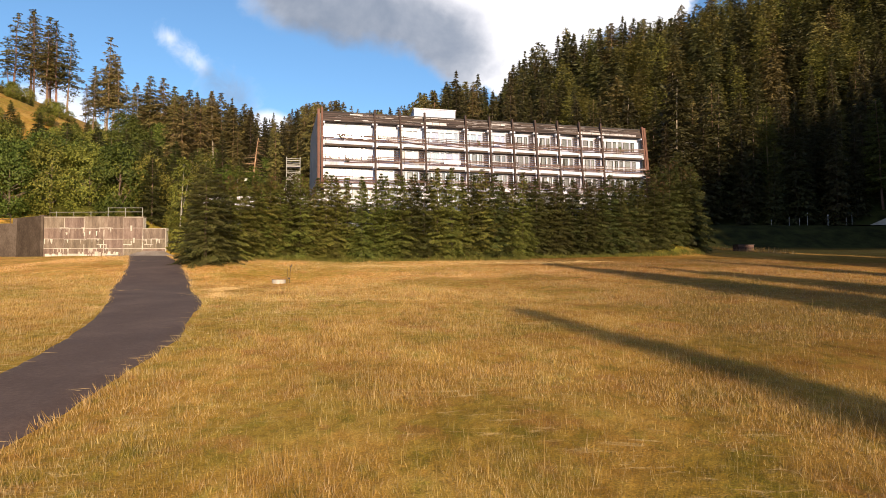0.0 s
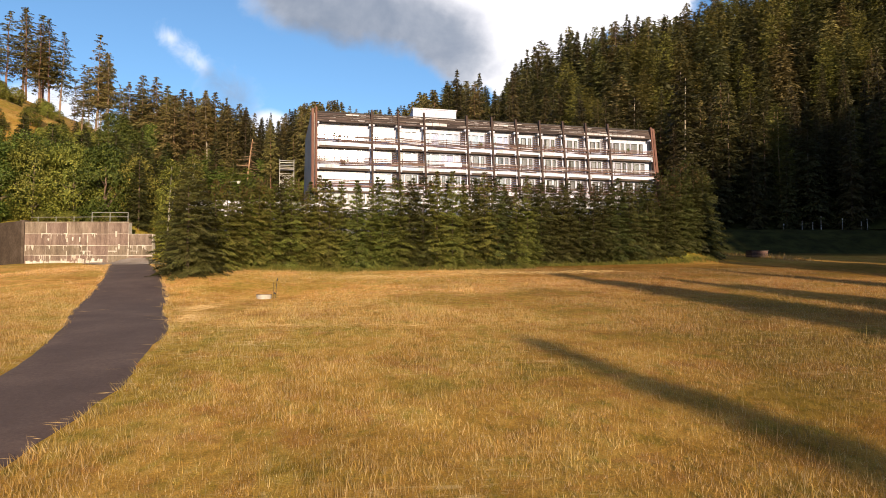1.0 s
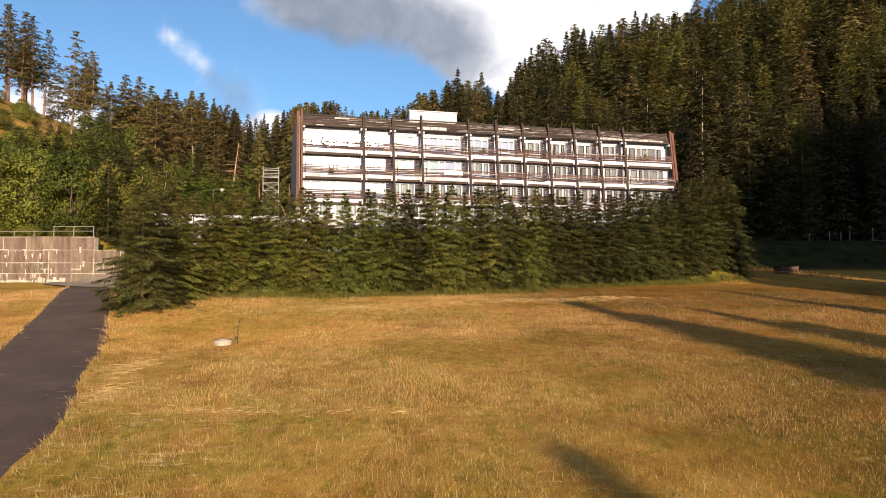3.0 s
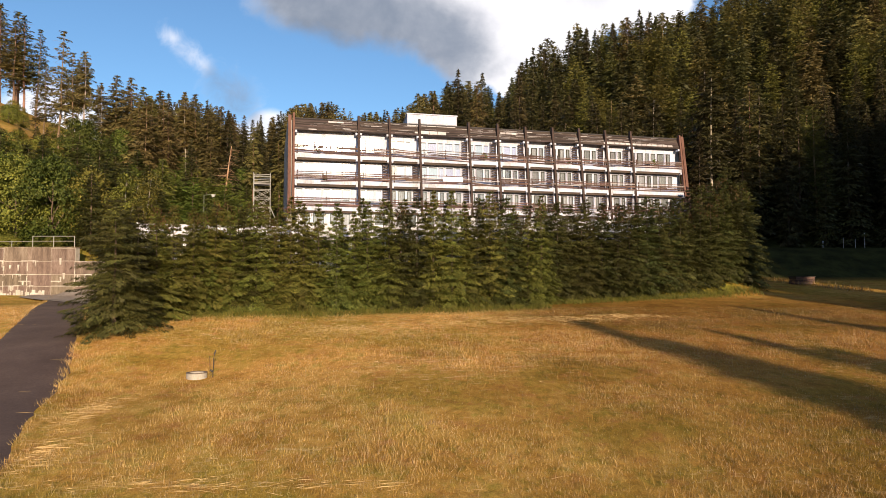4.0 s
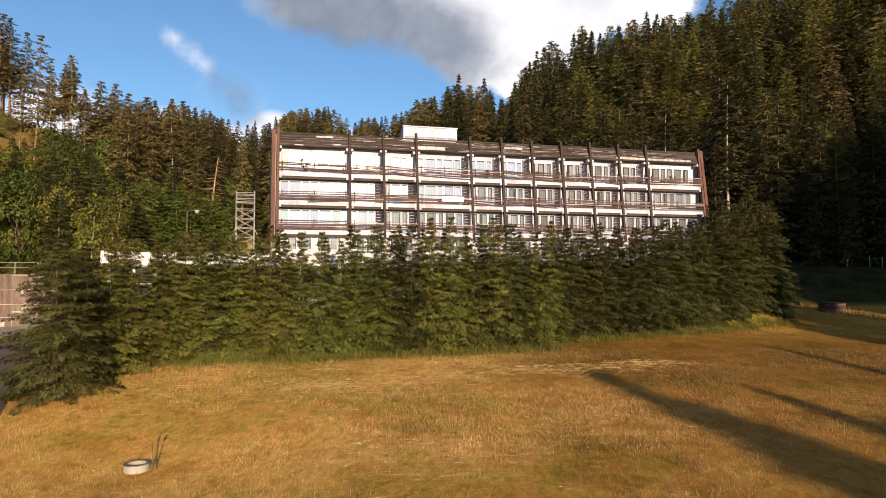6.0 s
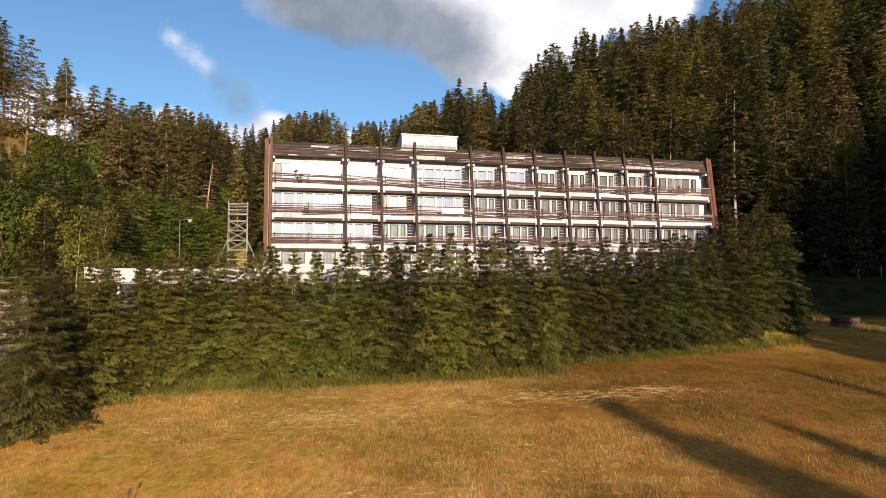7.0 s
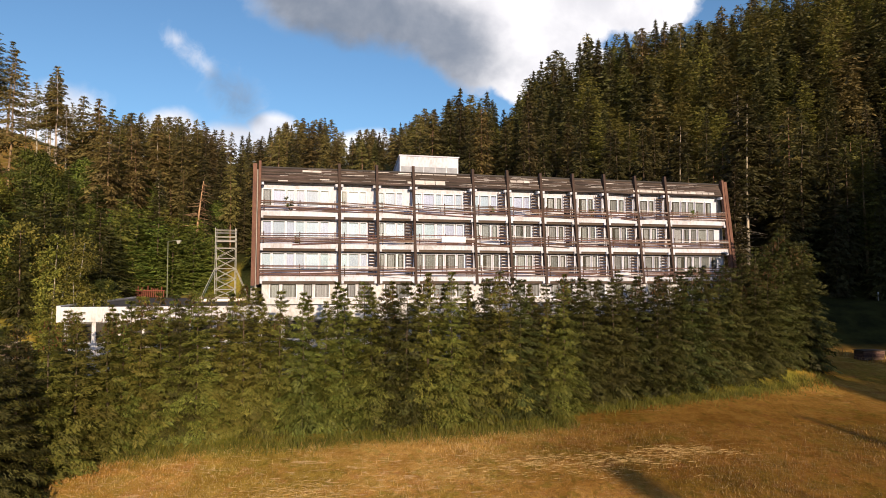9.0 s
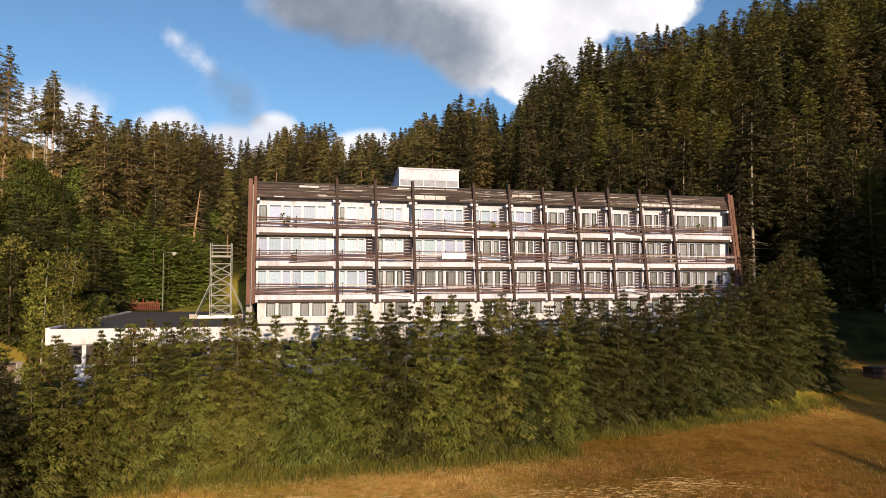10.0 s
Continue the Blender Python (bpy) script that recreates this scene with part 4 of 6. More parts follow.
def bough_sprays(seed, height, radius, start, whorls, limbs, per_limb, spray, droop=0.30, ragged=0.25, power=0.8, flat=0.5, hang=0.35, fan=0.42, slim=0.30, outer=0.85, mottle=0.0, loose=0.18, thick=0.11, lift=0.5):
    """A conifer crown of flat, layered boughs: every bough is a drooping plate of short twigs, with gaps of shade between."""
    S = Sprays(seed)
    r = S.r
    for f in np.linspace(0, 1, whorls) ** 0.95:
        reach = radius * max(0.03, (1 - f)) ** power * (1 if f > 0.05 else 0.85)
        n = max(4, int(round(limbs * (0.5 + 0.5 * (1 - f)))))
        turn = r.uniform(0, 6.28)
        for k in range(n):
            if r.random() < ragged * 0.4:
                continue
            w = turn + 6.283 * k / n + r.normal(0, 0.22)
            z = height * (start + (1 - start) * min(1.0, max(0.0, f + r.normal(0, 0.75) * (1 - f) ** 0.6 / whorls)) * 0.97)
            L = reach * r.uniform(1 - ragged, 1 + ragged * 0.6)
            out, lat = np.array([math.cos(w), math.sin(w), 0.0]), np.array([-math.sin(w), math.cos(w), 0.0])
            rise = lift * (f - 0.25) + r.normal(0, 0.06)
            m = max(6, int(per_limb * (0.33 + 0.67 * L / radius)))
            t = 0.03 + 0.97 * r.random(m) ** outer
            u = r.uniform(-1, 1, m) * fan * L * (1.08 - t) ** 0.8 * np.minimum(1, 0.25 + t * 3)
            base = out[None] * (L * t)[:, None] + lat[None] * u[:, None]
            face = r.normal(0, 0.55, 2) if mottle else np.zeros(2)
            base[:, 2] = -0.35 * face[1] * u + z + L * (rise * t - droop * t * t + 0.10 * t ** 4) - 0.22 * np.abs(u) + r.normal(0, thick * spray, m)
            c = r.normal(0.9, 0.07 + loose, m)
            q = np.sign(u) * r.uniform(0.1, 1.1, m)
            along = out[None] * c[:, None] + lat[None] * q[:, None]
            along[:, 2] = rise * 0.5 - droop * t * 0.7 - hang * r.random(m) + r.normal(0, loose, m)
            up = np.stack([r.normal(face[0], flat, m), r.normal(face[1], flat, m), np.ones(m)], 1)
            if mottle:
                S.tints.append(np.full(m, r.uniform(-mottle, mottle)))
            taper = 0.62 + 0.38 * (1 - f) ** 0.6
            mass = base + r.normal(0, 0.30 * radius, 3)
            mass[:, 2] = 0.30 * np.hypot(base[:, 0], base[:, 1]) + 0.12 * radius * t + r.normal(0, 0.12 * radius)
            S.needle(base, along, up, spray * r.uniform(0.6, 1.35, m) * taper, spray * slim * r.uniform(0.7, 1.3, m) * taper, mass)
    top = np.zeros((14, 3))
    top[:, 2] = height * r.uniform(0.91, 0.975, 14)
    a = r.normal(0, 0.45, (14, 3))
    a[:, 2] = 1
    if mottle:
        S.tints.append(np.zeros(14))
    S.needle(top, a, r.normal(0, 1, (14, 3)), np.full(14, min(height * 0.035, spray * 1.2)), np.full(14, spray * slim * 0.8), a * (1, 1, 0.3))
    return S


def trunk_shape(height, r0, r1=0.03, bend=0.0, sides=7, limbs=0, seed=0, limb_len=1.2, low=0.08, high=0.5):
    """A tapered trunk of several lengths, with bare stub limbs if asked."""
    s = Shape()
    rnd = random.Random(seed)
    k = 5
    pts = [Vector((bend * height * (i / k) ** 2 + rnd.uniform(-1, 1) * 0.006 * height * (i > 0), rnd.uniform(-1, 1) * 0.006 * height * (i > 0), height * i / k - (0.25 if i == 0 else 0))) for i in range(k + 1)]
    for i in range(k):
        ra, rb = (r0 + (r1 - r0) * (i / k) ** 0.9), (r0 + (r1 - r0) * ((i + 1) / k) ** 0.9)
        s.tube(pts[i], pts[i + 1], ra, rb, sides)
    for _ in range(limbs):
        f = rnd.uniform(low, high)
        w = rnd.uniform(0, 6.28)
        c = pts[int(f * k)].lerp(pts[min(k, int(f * k) + 1)], f * k - int(f * k))
        d = Vector((math.cos(w), math.sin(w), rnd.uniform(-0.35, 0.1)))
        s.tube(c, c + d * limb_len * rnd.uniform(0.4, 1.0), 0.03, 0.008, 3)
    return s


def make_tree(name, label, category, trunk, bark, crown, group, crown_name="crown"):
    T = thing(name, label, category, group=group)
    part("trunk", trunk, bark, T, smooth=True)
    part(crown_name, crown, None, T)
    return T


def plant(master, x, y, size=1.0, turn=0.0, lean=(0, 0), sink=0.1, wide=1.0):
    m = Matrix.Translation((x, y, land1(x, y) - sink)) @ Matrix.Rotation(lean[0], 4, "X") @ Matrix.Rotation(lean[1], 4, "Y") @ Matrix.Rotation(turn, 4, "Z")
    ob = copy_thing(master, m)
    ob.matrix_basis = m @ Matrix.Diagonal((size * wide, size * wide, size, 1))
    return ob


def drop_master(master):
    for o in list(master.children_recursive) + [master]:
        bpy.data.objects.remove(o)


def build_hedge():
    """The dense row of young spruces before the building."""
    rnd = random.Random(11)

    def masters(seed, mat, label, taper):
        out = []
        for i in range(5):
            S = bough_sprays(seed + i, 9.6, 2.15, 0.01, 28, 12, 122, 0.226, droop=0.34, ragged=0.46, power=taper + 0.06 * i, flat=0.45, hang=0.75, fan=0.46, slim=0.33, outer=0.72, mottle=0.24, thick=0.22, lift=0.7)
            T = make_tree("hedge_spruce", label, "spruce tree", trunk_shape(9.0, 0.10, 0.012, seed=i), DARK_BARK, S.mesh("crown", mat), "spruces of the hedge")
            if i % 2 == 0:      # brown cones hanging in the top
                r = np.random.default_rng(seed + 50 + i)
                n = 90
                f, w = r.uniform(0.78, 0.97, n), r.uniform(0, 6.283, n)
                d = 2.15 * (1 - f) ** 0.6 * r.uniform(0.5, 0.95, n)
                C = Sprays(seed + 60 + i)
                C.needle(np.stack([d * np.cos(w), d * np.sin(w), 9.6 * f], 1), np.stack([r.normal(0, 0.15, n), r.normal(0, 0.15, n), -np.ones(n)], 1), r.normal(0, 1, (n, 3)), r.uniform(0.12, 0.2, n), r.uniform(0.05, 0.08, n))
                tagged(part("crown_tip", C.mesh("crown_tip", BROWN_NEEDLE), None, T), "brown tip laden with cones", kind="stuff")
            out.append(T)
        return out

    # right row: deeper green needles, with part of its shade put into their colour
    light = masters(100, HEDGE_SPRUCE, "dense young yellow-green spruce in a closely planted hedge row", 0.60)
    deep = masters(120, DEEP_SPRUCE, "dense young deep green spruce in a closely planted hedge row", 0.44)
    left = smooth_line([(-18.8, 64.2, 0.86), (-17.4, 66.8, 0.95), (-15.0, 68.5, 0.96), (-11.0, 69.8, 0.96), (-5.6, 71.3, 0.99), (0.0, 72.6, 1.03), (5.0, 73.9, 1.03), (9.3, 75.4, 1.0)], 12)
    right = smooth_line([(10.9, 78.0, 1.0), (16.0, 79.8, 1.0), (22.0, 82.0, 1.0), (28.0, 84.2, 1.0), (31.0, 85.5, 1.08), (32.6, 86.2, 1.18)], 12)

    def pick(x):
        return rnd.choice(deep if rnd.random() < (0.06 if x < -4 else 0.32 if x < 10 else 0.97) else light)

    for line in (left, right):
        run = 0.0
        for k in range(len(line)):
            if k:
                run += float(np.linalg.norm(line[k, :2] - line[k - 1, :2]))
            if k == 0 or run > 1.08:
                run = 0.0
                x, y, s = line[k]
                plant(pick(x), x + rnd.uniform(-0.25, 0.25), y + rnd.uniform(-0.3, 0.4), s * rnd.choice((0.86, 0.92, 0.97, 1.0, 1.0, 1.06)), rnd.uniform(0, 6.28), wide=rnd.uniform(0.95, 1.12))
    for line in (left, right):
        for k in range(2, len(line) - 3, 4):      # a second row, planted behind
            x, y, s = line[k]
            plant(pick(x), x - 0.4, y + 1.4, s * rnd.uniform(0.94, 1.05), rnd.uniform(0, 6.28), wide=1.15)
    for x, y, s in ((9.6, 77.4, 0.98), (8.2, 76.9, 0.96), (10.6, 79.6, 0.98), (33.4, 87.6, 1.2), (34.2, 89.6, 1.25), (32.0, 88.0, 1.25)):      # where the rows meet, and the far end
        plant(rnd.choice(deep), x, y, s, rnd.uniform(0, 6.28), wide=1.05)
    # the left end turns towards the lane
    for x, y, s in ((-19.6, 63.0, 0.88), (-20.0, 61.2, 0.87), (-20.5, 59.4, 0.86), (-21.6, 66.5, 0.8), (-23.0, 68.5, 0.8), (-24.5, 70.5, 0.8), (-21.0, 69.5, 0.85), (-21.7, 64.5, 0.72), (-22.0, 62.3, 0.72), (-22.3, 60.0, 0.78), (-23.2, 62.6, 0.80), (-24.0, 65.0, 0.80)):
        plant(rnd.choice(deep if y < 60 else light), x, y, s, rnd.uniform(0, 6.28), wide=1.2)
    for m in light + deep:
        drop_master(m)
    S = bough_sprays(140, 8.6, 2.95, 0.02, 36, 17, 170, 0.19, droop=0.30, ragged=0.42, power=0.46, thick=0.2, flat=0.5, hang=1.0, fan=0.40, slim=0.30, outer=0.58, mottle=0.3)
    T = make_tree("spruce", "broad bushy olive-green spruce with sweeping boughs beside the asphalt lane", "spruce tree", trunk_shape(7.3, 0.16, 0.02, seed=9), BARK, S.mesh("crown", LANE_SPRUCE), "")
    T.matrix_basis = Matrix.Translation((-20.6, 56.6, land1(-20.6, 56.6) - 0.05))


def build_forest():
    rnd = random.Random(21)
    kinds = []
    for i in range(4):      # full-length spruces
        S = bough_sprays(200 + i, 24, 3.2 + 0.3 * i, 0.05, 34, 10, 31, 0.72, droop=0.42, ragged=0.36, power=0.80, flat=0.5, hang=0.8, slim=0.42, fan=0.55, mottle=0.20)
        kinds.append(("spruce", make_tree("spruce", "tall dark green spruce of the hillside forest", "spruce tree", trunk_shape(23.4, 0.24, 0.02, sides=5, seed=i), DARK_BARK, S.mesh("crown", SPRUCE), "forest spruces")))
    for i in range(3):      # high-crowned, bare lower trunk
        S = bough_sprays(220 + i, 25, 3.6, 0.30, 24, 10, 33, 0.78, droop=0.45, ragged=0.56, power=0.50, flat=0.5, hang=0.8, slim=0.42, fan=0.5, mottle=0.20)
        kinds.append(("bare", make_tree("spruce", "tall olive spruce with a long bare pale trunk", "spruce tree", trunk_shape(24.6, 0.26, 0.03, sides=6, limbs=30, seed=i + 5, limb_len=1.6), PINE_BARK, S.mesh("crown", OLD_SPRUCE), "forest spruces")))
    for i in range(2):      # larches
        S = bough_sprays(240 + i, 23, 3.8, 0.20, 26, 10, 62, 0.44, droop=0.15, ragged=0.40, power=0.42, flat=0.8, hang=0.8, slim=0.5, fan=0.7, mottle=0.12)
        kinds.append(("larch", make_tree("larch", "tall light green larch among the spruces", "larch tree", trunk_shape(22.6, 0.25, 0.03, sides=5, limbs=14, seed=i + 9), PINE_BARK, S.mesh("crown", LARCH), "forest larches")))
    for i in range(2):      # at the wood's edge: pale trunk, dead lower limbs, crown begins half-way up
        S = bough_sprays(230 + i, 25, 3.5, 0.40, 20, 10, 50, 0.66, droop=0.42, ragged=0.45, power=0.60, flat=0.6, hang=0.7, slim=0.45, fan=0.55, mottle=0.2)
        # the second copy carries its shade in darker needles
        kinds.append(("shaded" if i else "edge", make_tree("larch", "tall larch with a pale bare trunk and dead lower limbs", "larch tree", trunk_shape(24.6, 0.24, 0.03, sides=6, limbs=80, seed=i + 15, limb_len=2.6, high=0.55), PALE_BARK, S.mesh("crown", SPRUCE if i else OLD_SPRUCE), "forest larches")))
    S = spruce_sprays(250, 24, 3.3, 0.04, 44, 12, 12, 1.8, droop=0.45, ragged=0.25, power=0.9)
    kinds.append(("dense", make_tree("spruce", "tall dense spruce at the edge of the meadow", "spruce tree", trunk_shape(23.6, 0.3, 0.03, sides=6, seed=77), BARK, S.mesh("crown", SPRUCE), "spruces at the meadow edge")))
    by = {}
    for k, m in kinds:
        by.setdefault(k, []).append(m)

    def put(kind, x, y, size):
        plant(rnd.choice(by[kind]), x, y, size, rnd.uniform(0, 6.28), (rnd.gauss(0, 0.02), rnd.gauss(0, 0.02)), 0.2, rnd.uniform(0.9, 1.2))

    placed = []

    def free(x, y, d):
        for a, b in placed:
            if abs(a - x) < d and abs(b - y) < d and (a - x) ** 2 + (b - y) ** 2 < d * d:
                return False
        placed.append((x, y))
        return True

    # named trees of the skyline behind the roof: x, y, top height, kind
    for x, y, top, kind in ((2.9, 150, 52.9, "spruce"), (8.2, 150, 52.2, "spruce"), (-1.5, 150, 46.5, "spruce"), (-5.2, 152, 47.5, "bare"), (-8.5, 153, 44, "spruce"), (-12.5, 152, 44.5, "spruce"), (12.3, 151, 46.5, "spruce"), (15.8, 150, 54.2, "spruce"), (18.6, 153, 53, "spruce"), (22.9, 180, 68.6, "spruce"), (25.9, 182, 68.4, "spruce"), (29.5, 188, 70.5, "spruce"), (33.8, 190, 76.0, "spruce"), (37.4, 190, 77.4, "spruce"), (39.1, 190, 76.6, "spruce"),
                            (44.8, 190, 78.0, "spruce"), (50.3, 190, 79.0, "bare"), (52.8, 190, 81.6, "spruce"), (59.2, 190, 80.4, "bare"), (64.0, 190, 80.5, "bare"), (68.5, 190, 82.3, "spruce"), (41.8, 192, 75.5, "spruce"), (47.5, 193, 77.5, "spruce"), (56.0, 192, 79.0, "bare"),
                            (-66.4, 141, 46.4, "edge"), (-64.4, 142, 48.2, "bare"), (-61.2, 142, 47.6, "bare"), (-58.9, 141, 45.6, "edge"), (-56.5, 142, 45.4, "bare"), (-53.8, 141, 45.2, "spruce"), (-51.0, 142, 44.8, "bare"), (-49.6, 140, 44.2, "edge"), (-47.9, 141, 44.2, "bare"), (-45.6, 140, 43.4, "spruce"), (-43.2, 141, 41.8, "bare"), (-41.4, 139, 41.2, "spruce"), (-62.8, 145, 46.5, "bare"),
                            (-31.5, 200, 59.5, "spruce"), (-36, 200, 58, "spruce"), (-41, 198, 57, "spruce"), (-46, 198, 56, "spruce"), (-52, 198, 55, "spruce"), (-27, 190, 52, "bare"), (-20, 185, 46, "spruce")):
        placed.append((x, y))
        put(kind, x, y, (top - land1(x, y)) / 24.3)
    # right-hand hillside and the bowl behind the building, up to the skyline (tangent of bearing, tangent of rise)
    ridge = np.array([(-0.70, 0.26), (-0.515, 0.25), (-0.47, 0.297), (-0.42, 0.284), (-0.35, 0.275), (-0.307, 0.262), (-0.255, 0.244), (-0.21, 0.270), (-0.16, 0.275), (-0.125, 0.258), (-0.073, 0.262), (-0.034, 0.283), (0.014, 0.30), (0.057, 0.30),
                      (0.088, 0.275), (0.105, 0.330), (0.131, 0.354), (0.174, 0.378), (0.274, 0.404), (0.344, 0.402), (0.44, 0.437), (0.68, 0.51)])

    def tallest(x, y):
        return 4 + y * (float(np.interp(x / y, ridge[:, 0], ridge[:, 1])) - (rnd.choice((0, 0.004, 0.012, 0.025, 0.04)) if x < 0 else rnd.choice((-0.012, -0.004, 0.002, 0.008, 0.02)))) - land1(x, y)

    near, far = [], []
    for x, y in ((-33, 128), (-29.5, 132), (-26, 128), (-22.5, 127), (-37, 134), (-19, 128), (-31, 138), (-25, 137), (-41, 129), (-35.5, 124), (-30.5, 126.5), (-32.5, 131), (-28, 129.5), (-26, 133.5), (-34.5, 135), (-29.5, 136.5), (-24, 130.5)):
        free(x, y, 0)
        put(rnd.choice(("spruce", "bare")), x, y, min(1.1, tallest(x, y) / 24.6))
    for _ in range(14000):
        x, y = rnd.uniform(-120, 170), rnd.uniform(113, 225)
        edge = 115.5 - (x - 50) * 0.06 if x > 34 else 122
        if y < edge or x > 0.76 * y + 10 or x < -0.74 * y - 4:
            continue
        if x < -78 or x < -0.47 * y:
            continue
        if x < -55 and y < 140 - (x + 55) * 0.2:
            continue
        if -60 < x <= 15 and y < (128 if x > -14 else 119) or -32 < x < -18 and y < 125:
            continue
        size = min(rnd.uniform(0.82, 1.15) if x < 15 else rnd.uniform(0.6, 1.05) if y < 126 else rnd.uniform(0.48, 0.84) if y < 160 else rnd.uniform(0.66, 1.02), tallest(x, y) / 24.6)
        if size < 0.38 or not free(x, y, 4.4 if x < 0 else 3.8 if y < 126 else 3.5 if y < 160 else 4.2):
            continue
        (near if len(near) < 150 and y < 145 else far).append((x, y, size))
    for x, y, size in near:
        k = rnd.choices(("spruce", "bare", "larch"), (0.22, 0.76, 0.02) if x < 0 else (0.82, 0.06, 0.12))[0]
        if 30 < x < 50 and y < 130 and rnd.random() < 0.35:
            k = "shaded"
        put(k, x, y, size)
    for _ in range(1500):      # unseen wooded slope added on the right, so its shade falls on the bank
        x, y = rnd.uniform(56, 135), rnd.uniform(-50, 100)
        if x < 0.80 * y + 12 + rnd.uniform(0, 4) or x + 0.344 * y < 84 + rnd.uniform(0, 6) or not free(x, y, 4.6):
            continue
        far.append((x, y, rnd.uniform(1.0, 1.25) if x < 95 else rnd.uniform(1.1, 1.4)))
    # the far woods: one mass
    stock = {k: [] for k in by}
    for k in by:
        for m in by[k]:
            me = [c for c in m.children if c.name.startswith("crown")][0].data
            co = np.empty(len(me.vertices) * 3, np.float32)
            me.vertices.foreach_get("co", co)
            facing = np.zeros(len(me.vertices) * 3, np.float32)
            if "custom_normal" in me.attributes:
                me.attributes["custom_normal"].data.foreach_get("vector", facing)
            stock[k].append((co.reshape(-1, 3, 3), facing.reshape(-1, 3, 3)))
    mass, tints, facings = {k: [] for k in by}, {k: [] for k in by}, {k: [] for k in by}
    for x, y, s in far:
        k = rnd.choices(("spruce", "bare", "larch"), (0.25, 0.73, 0.02) if x < 0 else (0.50, 0.06, 0.44) if y > 150 else (0.62, 0.05, 0.33))[0]
        co, facing = rnd.choice(stock[k])
        thin, fat = (1, 1.0) if 105 < y <= 130 else (2, 1.35) if 105 < y <= 160 else (3, 1.6) if 105 < y < 178 else (4, 1.9) if y > 105 else (9, 2.6)
        pick = slice(rnd.randrange(thin), None, thin)
        foot = co[pick].mean(1, keepdims=True)
        co = foot + (co[pick] - foot) * fat          # fewer, larger sprays where the wood is far off
        w = rnd.uniform(1.0, 1.4) * (1.15 if s < 0.85 and x > 15 else 1.0)
        co = (co * (w, w, 1.0)).reshape(-1, 3)
        facing = facing[pick].reshape(-1, 3)
        a = rnd.uniform(0, 6.28)
        c, q = math.cos(a), math.sin(a)
        mass[k].append(np.stack([co[:, 0] * c - co[:, 1] * q, co[:, 0] * q + co[:, 1] * c, co[:, 2]], 1) * s + (x, y, land1(x, y) - 0.2))
        facings[k].append(np.stack([facing[:, 0] * c - facing[:, 1] * q, facing[:, 0] * q + facing[:, 1] * c, facing[:, 2]], 1))
        tints[k].append(np.full(len(co), rnd.uniform(-0.38, 0.40)))
    for k, mat in (("spruce", SPRUCE), ("bare", OLD_SPRUCE), ("larch", LARCH)):
        if mass[k]:
            v = np.concatenate(mass[k])
            me = sheet("far_woods", v, np.arange(len(v)).reshape(-1, 3), mat)
            me.attributes.new("tint", "FLOAT", "POINT").data.foreach_set("value", np.concatenate(tints[k]).astype(np.float32))
            set_normals(me, np.concatenate(facings[k]))
            tagged(new("far_woods", me), "dense conifer woods covering the far hillside", "woods", kind="stuff")
    # thin tall trees on the left brow
    S = bough_sprays(260, 28, 3.4, 0.30, 24, 7, 46, 0.50, droop=0.40, ragged=0.72, power=0.5, flat=0.8, hang=0.6, slim=0.62, fan=0.5)
    thin = make_tree("spruce", "thin ragged spruce standing against the sky on the brow", "spruce tree", trunk_shape(27.6, 0.26, 0.03, sides=6, limbs=60, seed=31, limb_len=2.4, high=0.92), PINE_BARK, S.mesh("crown", OLD_SPRUCE), "spruces on the brow")
    S = bough_sprays(265, 26, 3.0, 0.46, 18, 8, 60, 0.55, droop=0.45, ragged=0.6, power=0.45, flat=0.6, hang=0.7, slim=0.45, fan=0.5, mottle=0.2)
    bare = make_tree("spruce", "tall spruce with a long bare trunk on the brow", "spruce tree", trunk_shape(25.6, 0.26, 0.03, sides=6, limbs=46, seed=33, limb_len=1.8, high=0.5), PALE_BARK, S.mesh("crown", OLD_SPRUCE), "spruces on the brow")
    for x, y, top in ((-62.5, 120, 49.5), (-65.5, 121, 44), (-60.5, 121, 46), (-67.5, 122, 41), (-58.5, 122, 40),
                      (-90.5, 177, 65.5), (-92.5, 178, 64), (-88.5, 174, 64.5), (-95.5, 178, 62), (-86.5, 177, 57), (-94.0, 180, 63),
                      (-112, 187, 79), (-115, 189, 81), (-118.5, 187, 82), (-121.5, 190, 84), (-109.5, 188, 76), (-125, 188, 82), (-113.5, 185, 77), (-128, 190, 74), (-117, 191, 73)):
        plant(bare if x > -105 and y > 150 else thin, x, y, (top - land1(x, y)) / (26 if x > -105 and y > 150 else 28), rnd.uniform(0, 6.28), (rnd.gauss(0, 0.02), rnd.gauss(0, 0.02)), 0.2, rnd.uniform(0.9, 1.2) * (1.35 if x < -105 else 1))
    for i, (x, y, top) in enumerate(((-75, 170, 52), (-71, 166, 50), (-67, 168, 49.5), (-63, 165, 48.5), (-59, 167, 48), (-55, 165, 46), (-51, 168, 46), (-47.5, 165, 44), (-44, 168, 45), (-40, 172, 45))):
        put("bare" if i % 3 else "spruce", x, y, (top - land1(x, y)) / 24.5)
    drop_master(thin)
    drop_master(bare)
    # trees behind the walker and on the right, whose shadows lie on the meadow
    ta = math.tan(radians(SUN_EL))
    sx, sy = math.sin(radians(SUN_AZ)), -math.cos(radians(SUN_AZ))
